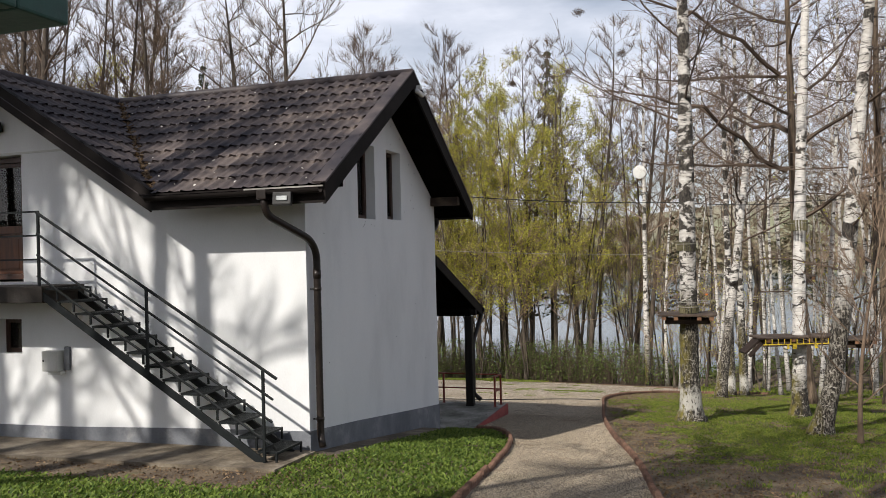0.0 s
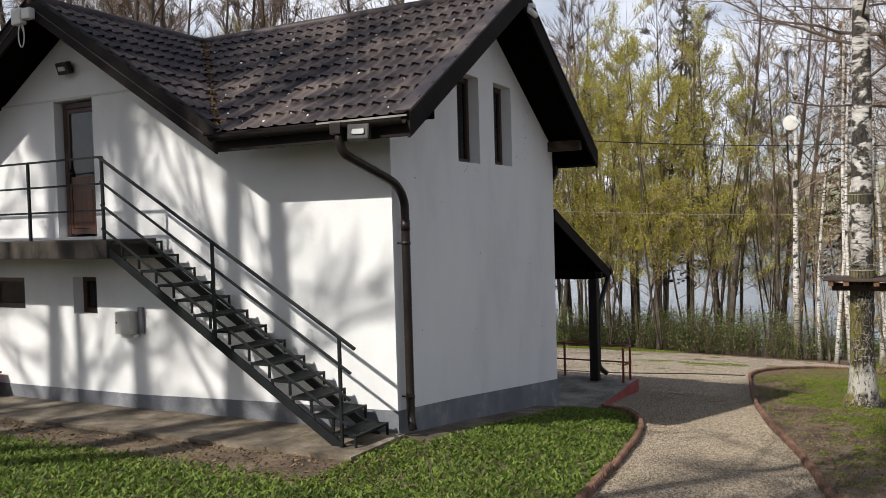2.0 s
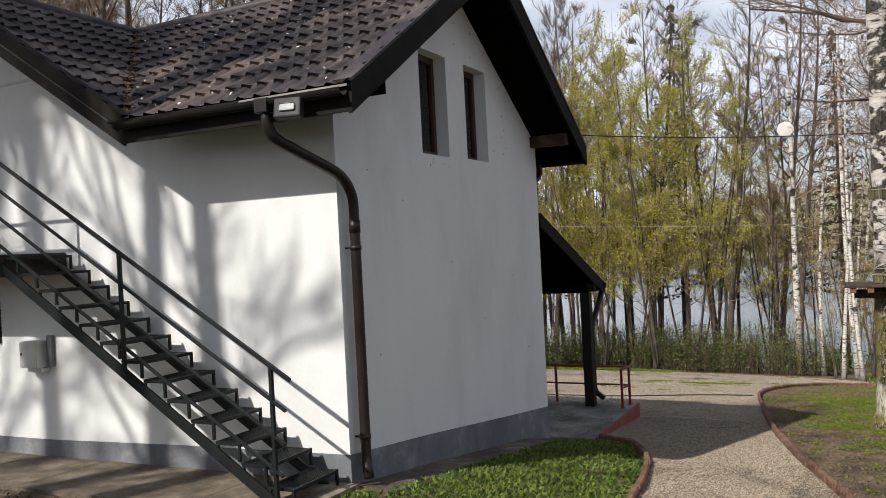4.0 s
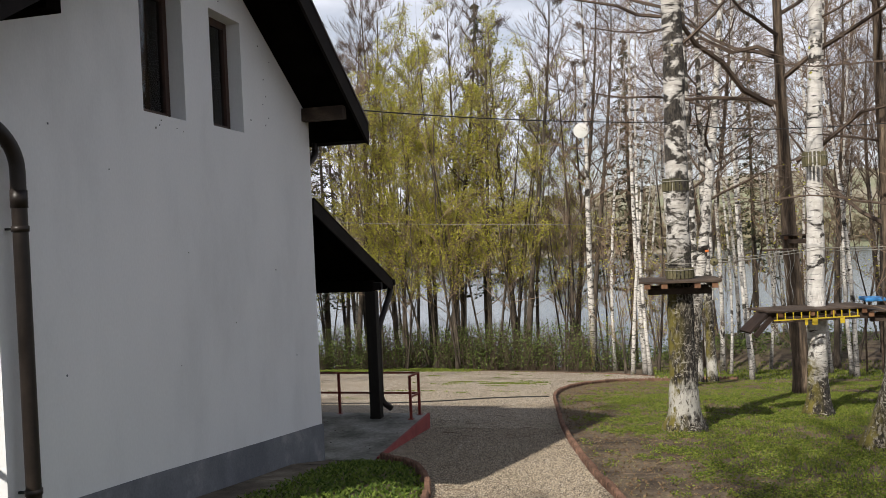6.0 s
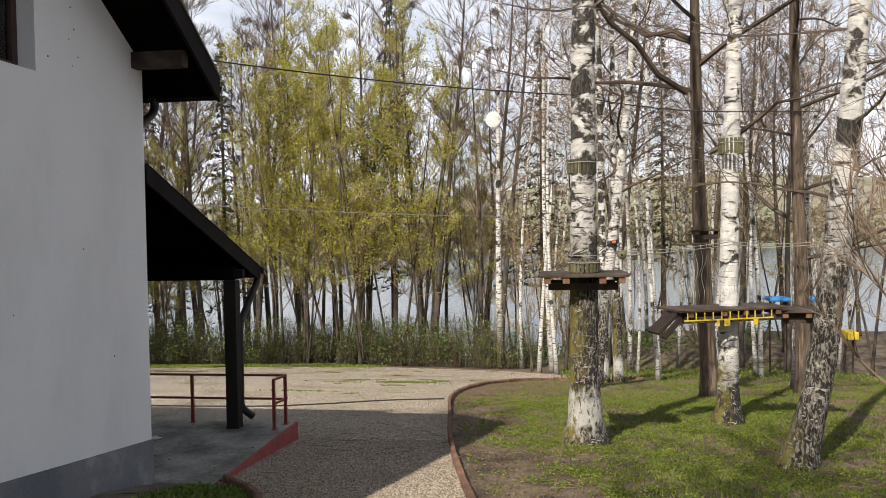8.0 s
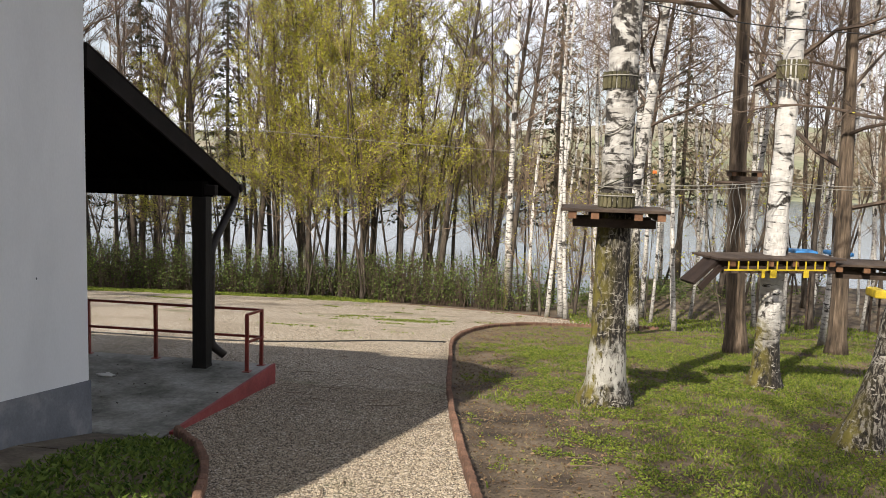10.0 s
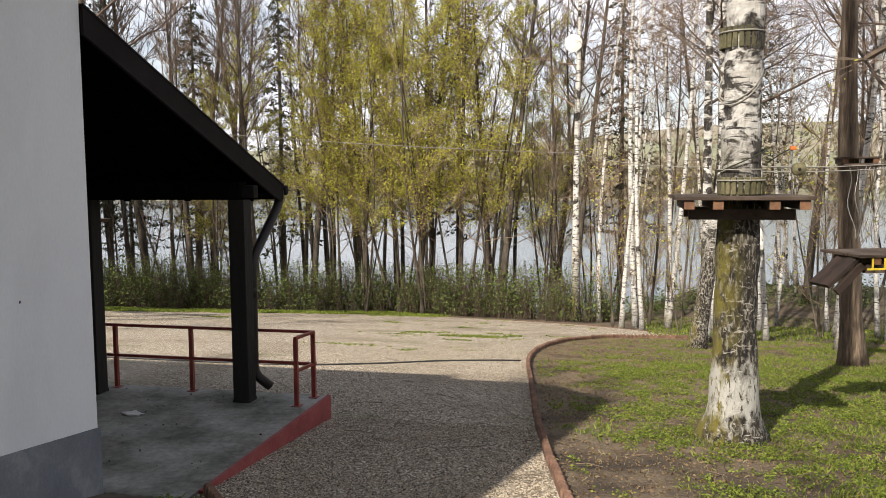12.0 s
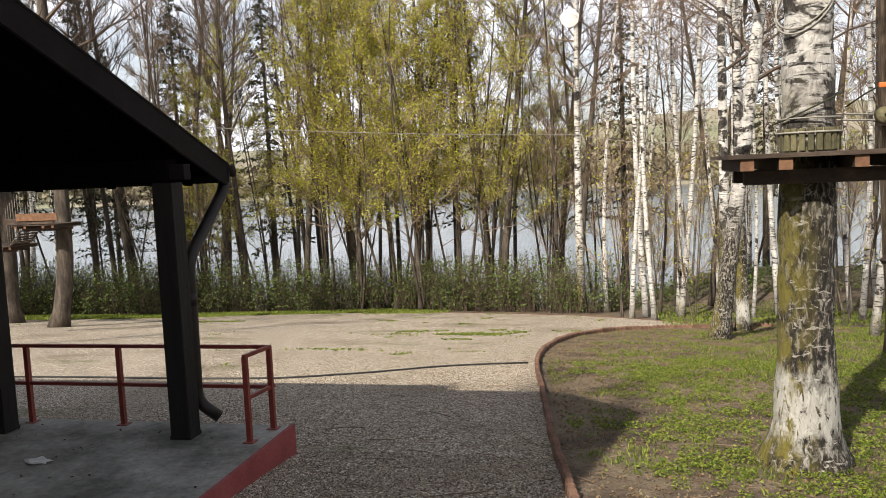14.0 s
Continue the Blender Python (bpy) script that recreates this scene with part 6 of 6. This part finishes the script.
def deck(name, label, cx, cy, w, d, top, boards=8, joists=(-0.42, -0.2, 0.22, 0.44), turn=0.0):
    t = thing(name, label, "platform", "rope-course platforms", at=(cx, cy, top))
    t.rotation_euler = (0, 0, radians(turn))
    rng = random.Random(int(cx * 10))
    bw = d / boards
    for k in range(boards):
        y0 = -d / 2 + k * bw
        part("deck_board", box(-w / 2 - rng.uniform(0, 0.04), w / 2 + rng.uniform(0, 0.05), y0 + 0.004, y0 + bw - 0.004, -0.032, 0, 0.004), TIMBER, t)
    for j in joists:
        x = j * w
        o = part("joist", box(x - 0.045, x + 0.045, -d / 2 + 0.03, d / 2 - 0.03, -0.115, -0.033, 0.004), TIMBER, t)
        part("joist_end", box(x - 0.044, x + 0.044, -d / 2 + 0.024, -d / 2 + 0.03, -0.113, -0.035), BEAMEND, o, "fresh brown cut end")
    for y in (-0.27, 0.27):
        part("bearer", box(-w / 2 + 0.1, w / 2 - 0.1, y - 0.04, y + 0.04, -0.215, -0.116, 0.005), TIMBER, t)
    return t


SLING = material("dark_olive_webbing", [(0.012, 0.016, 0.008), (0.03, 0.036, 0.016)], 5.0, 0.8, bump=0.1)
p1 = deck("tree_platform", "dark weathered wooden platform bolted round a birch", 4.69, 8.43, 1.12, 1.1, 1.2)
protector(p1, 4.72, 8.43, 1.21, 1.37, 0.197)
protector(p1, 4.70, 8.45, 2.55, 2.74, 0.185)
for z in (1.44, 1.52):
    ring = [(4.72 + math.cos(t) * 0.215, 8.43 + math.sin(t) * 0.215, z + 0.1 * math.cos(t) * (z > 1.5)) for t in np.linspace(0, 2 * math.pi, 20)]
    o = pipe("sling", ring, 0.006, SLING if z > 1.5 else ROPE, p1, sides=6)
    o.location = -p1.location
o = pipe("sling_tail", [(4.92, 8.25, 1.50), (5.0, 8.12, 1.57), (5.08, 8.05, 1.62)], 0.006, SLING, p1, sides=6)
o.location = -p1.location
o = part("orange_tag", box(5.07, 5.12, 8.03, 8.055, 1.605, 1.64, 0.008), material("orange_tag", [(0.5, 0.12, 0.02), (0.6, 0.16, 0.03)], 5, 0.6, bump=0), p1)
o.location = -p1.location
wirering = [(4.70 + math.cos(t) * 0.195, 8.45 + math.sin(t) * 0.195, 2.25 + 0.22 * math.sin(t + 0.6)) for t in np.linspace(0, 2 * math.pi, 24)]
for k in range(2):
    o = pipe("wire_loop", [(a, b, c + 0.035 * k) for a, b, c in wirering], 0.007, ROPE, p1, sides=5)
    o.location = -p1.location

RAMPWOOD = material("dark_red_brown_boarding", [(0.012, 0.006, 0.004), (0.034, 0.018, 0.011)], 4.0, 0.8, bump=0.4, bump_scale=40, fine=0.2)
p2 = deck("tree_platform", "long weathered platform with yellow slatted edge round a birch", 7.0, 10.75, 1.9, 0.78, 0.5, 6, (-0.4, -0.1, 0.1, 0.4), turn=20)
ramp = part("ramp_board", beam((-0.9, -0.1, -0.03), (-1.28, -0.1, -0.36), 0.36, 0.05, 0.006), RAMPWOOD, p2, "sloping dark boarding at the platform end")
part("ramp_joist", beam((-0.9, -0.3, -0.12), (-1.2, -0.3, -0.42), 0.05, 0.08, 0.004), RAMPWOOD, p2)
part("yellow_rail", box(-0.92, 0.62, -0.435, -0.415, -0.165, -0.145, 0.003), YELLOW, p2, "yellow painted batten")
for k in range(11):
    x = -0.86 + k * 0.145
    part("yellow_slat", box(x - 0.007, x + 0.007, -0.433, -0.417, -0.145, -0.035), YELLOW, p2)
for x, w in ((-0.35, 0.05), (-0.2, 0.1), (0.3, 0.08)):
    part("yellow_tag", box(x - w / 2, x + w / 2, -0.45, -0.44, -0.26, -0.165, 0.004), YELLOW, p2)
guard = thing("bark_guard", "ring of mossy battens round a birch trunk", "bark guard", at=(7.15, 10.78, 2.95))
protector(guard, 7.15, 10.78, 2.95, 3.2, 0.19, 18)
p3 = deck("tree_platform", "small weathered platform beyond the second birch", 8.33, 11.2, 0.9, 0.9, 0.42, 7, (-0.4, 0, 0.4))
p4 = deck("tree_platform", "small platform on the dark oak behind", 7.75, 16.3, 0.62, 0.6, 1.7, 5, (-0.4, 0.4))


def strung(name, pts, r, mat, label, sag=0.0, category="rope"):
    line = []
    for a, b in zip(pts, pts[1:]):
        a, b = Vector(a), Vector(b)
        for i in range(12):
            t = i / 12
            line.append(a.lerp(b, t) - Vector((0, 0, sag * 4 * t * (1 - t))))
    line.append(Vector(pts[-1]))
    verts, faces = [], []
    tube_lists(line, [r] * len(line), 6, verts, faces)
    return tagged(new(name, mesh(name, verts, faces, mat, smooth=True)), label, category)


for dz_, dy_ in ((0.0, 0.0), (0.045, 0.03)):
    strung("rope", [(4.9, 8.4 + dy_, 1.42 + dz_), (7.1, 10.6 + dy_, 1.50 + dz_), (8.6, 11.3, 1.46 + dz_), (10.2, 17.4, 2.2)], 0.006, ROPE, "taut pale safety rope between the birches", 0.03)
strung("cable", [(0.1, 5.62, 3.80), (4.58, 8.3, 3.60), (7.1, 10.7, 3.62), (13.0, 15.0, 4.2)], 0.008, CABLE, "thin black cable strung from house to trees", 0.06, "cable")
strung("cable", [(-14.0, 24.0, 3.3), (1.9, 33.0, 2.3), (5.8, 21.9, 1.6)], 0.012, ROPE, "pale wire between trees across the yard", 0.15, "cable")
strung("cable", [(-30.0, 14.0, 12.6), (CROSS_X, RIDGE_Y, RIDGE_Z + 0.06)], 0.012, CABLE, "thin black cable coming down to the roof ridge", 0.2, "cable")
strung("rope", [(4.85, 8.35, 0.98), (5.0, 8.2, 0.7), (4.92, 8.3, 0.6)], 0.003, ROPE, "short thin cord hanging from the platform", 0.0)

CHAIN = material("galvanised_chain", [(0.2, 0.2, 0.19), (0.36, 0.36, 0.34)], 20.0, 0.45, metal=0.7, bump=0.2, fine=0.2)
net = thing("chain_curtain", "hanging galvanised chains at the second platform", "chain", at=(6.6, 11.25, 0.55))
for k in range(7):
    x0, x1 = -0.24 + 0.08 * k, -0.17 + 0.055 * k
    pipe("chain", [(x0 + (x1 - x0) * f + 0.03 * math.sin(9 * f + k), 0.05 * math.sin(5 * f + 2 * k), 0.95 - 0.95 * f) for f in np.linspace(0, 1, 12).tolist()], 0.005, CHAIN, net, sides=5)
pipe("spreader_bar", [(-0.3, 0, 0.95), (0.3, 0, 0.95)], 0.02, TIMBER, net, sides=8, label="dark wooden bar")
hook = thing("trolley", "small round green wooden pulley on the safety rope", "pulley", at=(5.22, 8.42, 1.44))
pipe("wheel", [(0, -0.04, 0), (0, 0.04, 0)], 0.06, MOSSWOOD, hook, sides=16)
pipe("hub", [(0, -0.05, 0), (0, 0.05, 0)], 0.015, STEEL, hook, sides=8, label="dark steel hub")

# dark tube drawn along a shadowed groove in the gravel
groove_line = [Vector((x, y, gz(x, y) + 0.03)) for x, y in ((-6.5, 12.0), (-4.2, 12.1), (-2.4, 12.1), (-1.2, 12.25), (-0.1, 12.95), (0.6, 13.6), (1.3, 13.95), (1.95, 14.2))]
verts, faces = [], []
tube_lists(rounded(groove_line, 0.4, 5), [0.016] * len(rounded(groove_line, 0.4, 5)), 7, verts, faces)
tagged(new("hose", mesh("hose", verts, faces, CABLE, smooth=True)), "thin dark tube drawn for a shadowed groove across the gravel yard", "hose")

# round dish on the far birch
dish = thing("satellite_dish", "round pale satellite dish on a birch trunk", "dish", at=(1.72, 32.75, 6.55))
bm = bmesh.new()
rings = [[bm.verts.new((r * math.cos(a), 0.03 * (r / 0.34) ** 2 - 0.03 + d, r * math.sin(a))) for a in np.linspace(0, 2 * math.pi, 24, endpoint=False)] for r, d in ((0.06, 0), (0.2, 0), (0.34, 0), (0.34, 0.02), (0.06, 0.02))]
for a, b in zip(rings, rings[1:]):
    for k in range(24):
        bm.faces.new((a[k], a[(k + 1) % 24], b[(k + 1) % 24], b[k]))
bm.faces.new(rings[0])
part("reflector", bm, BOXGREY, dish)
part("arm", beam((0, 0.0, -0.05), (0.05, 0.25, -0.05), 0.04, 0.04), STEEL, dish)

# rope bridge and platforms beyond the porch
p5 = deck("tree_platform", "brown wooden platform high on a dark alder", -13.8, 23.7, 1.5, 1.3, 0.1)
part("side_board", box(-0.95, 0.75, -0.68, -0.65, 0.02, 0.2, 0.005), TIMBER, p5, "brown side board")
part("side_board", box(-0.5, 0.9, -0.72, -0.69, 0.12, 0.34, 0.005), BEAMEND, p5, "brown side board")
p6 = deck("tree_platform", "low wooden platform on an alder", -16.6, 25.2, 1.4, 1.3, -0.65)
bridge = thing("rope_bridge", "sagging rope bridge of wooden slats", "bridge", at=(-15.3, 24.4, -0.2))
for k in range(9):
    t = (k + 0.5) / 9
    x, y, z = -14.55 + (-15.95 + 14.55) * t, 23.9 + (24.9 - 23.9) * t, 0.05 - 0.72 * t - 0.1 * math.sin(math.pi * t)
    part("slat", box(x + 15.3 - 0.05, x + 15.3 + 0.05, y - 24.4 - 0.42, y - 24.4 + 0.42, z + 0.2 - 0.02, z + 0.2 + 0.02, 0.004), TIMBER, bridge)
for sx_ in (-0.4, 0.4):
    pipe("bridge_rope", [(0.75, -0.5 + sx_, 0.25), (0.0, sx_, -0.2), (-0.65, 0.5 + sx_, -0.47)], 0.012, ROPE, bridge, sides=6)
    for k in range(7):
        t = k / 6
        pipe("hanger", [(0.75 - 1.4 * t, -0.5 + t + sx_, 0.2 - 0.7 * t), (0.75 - 1.4 * t, -0.5 + t + sx_, 1.3 - 0.5 * t)], 0.007, ROPE, bridge, sides=5)

# rooks' nests in the tree tops
NESTS = [(-11.56, 38, 12.8), (-10.44, 38, 12.5), (-11.35, 38, 11.5), (-6.1, 38, 12.8), (-2.65, 38, 13.2), (1.5, 38, 12.6), (1.27, 38, 10.7), (0.43, 38, 14), (-1.7, 36, 16.1), (12.7, 36, 12.8)]
nest_rng = random.Random(41)
for x, y, z in NESTS:
    verts, faces = [], []
    for _ in range(110):
        c = Vector((nest_rng.gauss(0, 0.16), nest_rng.gauss(0, 0.16), nest_rng.gauss(0, 0.12)))
        d = Vector((nest_rng.gauss(0, 1), nest_rng.gauss(0, 1), nest_rng.gauss(0, 0.7))).normalized() * nest_rng.uniform(0.06, 0.2)
        tube_lists([c - d, c + d], [0.014, 0.008], 3, verts, faces, False)
    nest = tagged(new("nest", mesh("nest", verts, faces, DARKTWIG)), "dark ragged nest of sticks in a treetop", "nest", "nests in the treetops")
    nest.location = (x, y, z)
    nest.scale = (0.85, 0.85, 0.8)

# by the water, far to the side
for x, y, w, mat_, nm, lab in ((12.9, 30.2, 0.8, BLUEPAINT, "boat_cover", "blue cover over a boat by the water"), (14.2, 30.4, 0.8, BLUEPAINT, "boat_cover", "blue cover over a boat by the water"), (15.4, 29.8, 0.4, YELLOW, "yellow_box", "yellow box standing by the shore")):
    zz = gz(x, y)
    t = thing(nm, lab, "boat" if "boat" in nm else "box", at=(x, y, zz))
    h = 3.0 if "boat" in nm else 1.7
    part("cover", box(-w / 2, w / 2, -0.5, 0.5, h - (0.14 if "boat" in nm else 0.3), h, 0.05), mat_, t)
    for px_ in (-w * 0.36, w * 0.36):
        part("post", box(px_ - 0.03, px_ + 0.03, -0.03, 0.03, 0, h - 0.13), TIMBER, t)

# ---- roof litter, valley leaves, wall marks ----
rl = np.random.default_rng(55)
DIRT = leaf_material("dark_dirt_crumbs", (0.03, 0.024, 0.018), (0.10, 0.08, 0.055), 0.0)


def on_front_slope(n):
    y = rl.uniform(-0.6, 2.55, n)
    x = rl.uniform(-5.0, 0.6, n)
    k = x > CROSS_X + (RIDGE_Y - y) + 0.1
    x, y = x[k], y[k]
    return np.stack([x, y, RIDGE_Z - PITCH * (RIDGE_Y - y) + 0.055], 1)


leaf_cloud("roof_litter", on_front_slope(240), 0.018, leaf_material("pale_droppings", (0.35, 0.33, 0.30), (0.7, 0.68, 0.64), 0.0), "pale droppings and flakes scattered on the roof", "litter", 56, 0.4)
y = rl.uniform(-0.6, 2.5, 700)
c = np.stack([CROSS_X + (RIDGE_Y - y) + rl.normal(size=700) * 0.06, y, RIDGE_Z - PITCH * (RIDGE_Y - y) + 0.03 + 0.03 * rl.random(700)], 1)
leaf_cloud("valley_leaves", c, 0.03, DEADLEAF, "brown leaves caught in the roof valley", "leaves", 57, 0.5)
yy = 5.5 + 2.5 * rl.random(170) ** 0.6
xx = rl.uniform(-3.0, 0.62, 170)
leaf_cloud("porch_leaves", np.stack([xx, yy, np.full(170, PZ + 0.006)], 1), 0.010, DIRT, "dry leaves and twigs on the porch floor", "leaves", 58, 0.12)
# twigs lying about
tw, tf_ = [], []
trng = random.Random(61)
for _ in range(260):
    if trng.random() < 0.25:
        yy_ = trng.uniform(0, 12)
        xx_ = trng.uniform(float(polyline_x(KERB_L, min(yy_, 5.4))), float(polyline_x(KERB_R, yy_)))
        if yy_ > 5.4 and xx_ < 0.8:
            continue
    else:
        yy_ = trng.uniform(-3, 20)
        xx_ = float(polyline_x(KERB_R, yy_)) + trng.uniform(0.15, 4.5)
    L = trng.uniform(0.08, 0.4)
    a = trng.uniform(0, 6.28)
    p, q = Vector((xx_, yy_, gz(xx_, yy_) + 0.03)), Vector((xx_ + L * math.cos(a), yy_ + L * math.sin(a), 0))
    q.z = gz(q.x, q.y) + 0.03
    m_ = (p + q) / 2 + Vector((trng.uniform(-0.02, 0.02), trng.uniform(-0.02, 0.02), 0.01))
    tube_lists([p, m_, q], [0.004, 0.0035, 0.002], 4, tw, tf_, False)
tagged(new("fallen_twigs", mesh("fallen_twigs", tw, tf_, TWIG)), "pale fallen twigs on lawn and gravel", "twigs", kind="stuff")
# small dark fixings and chips in the plaster
marks = random.Random(91)
spots = [(0.55, 2.95), (0.62, 1.1), (2.2, 4.75), (4.1, 3.9), (3.2, 1.2)]
spots += [(marks.uniform(3.7, 4.3), marks.uniform(3.2, 4.3)) for _ in range(7)] + [(marks.uniform(1.6, 3.6), marks.uniform(4.5, 4.9)) for _ in range(7)]
spots += [(marks.uniform(1.7, 2.5), marks.uniform(3.08, 3.17)) for _ in range(5)] + [(marks.uniform(0.3, 5.0), marks.uniform(0.5, 2.8)) for _ in range(5)]
for y, z in spots:
    w, h = marks.uniform(0.003, 0.007), marks.uniform(0.003, 0.009)
    part("wall_fixing", box(-0.002, 0.006, y - w, y + w, z - h, z + h, 0.002), PLINTH if marks.random() < 0.8 else CABLE, house)
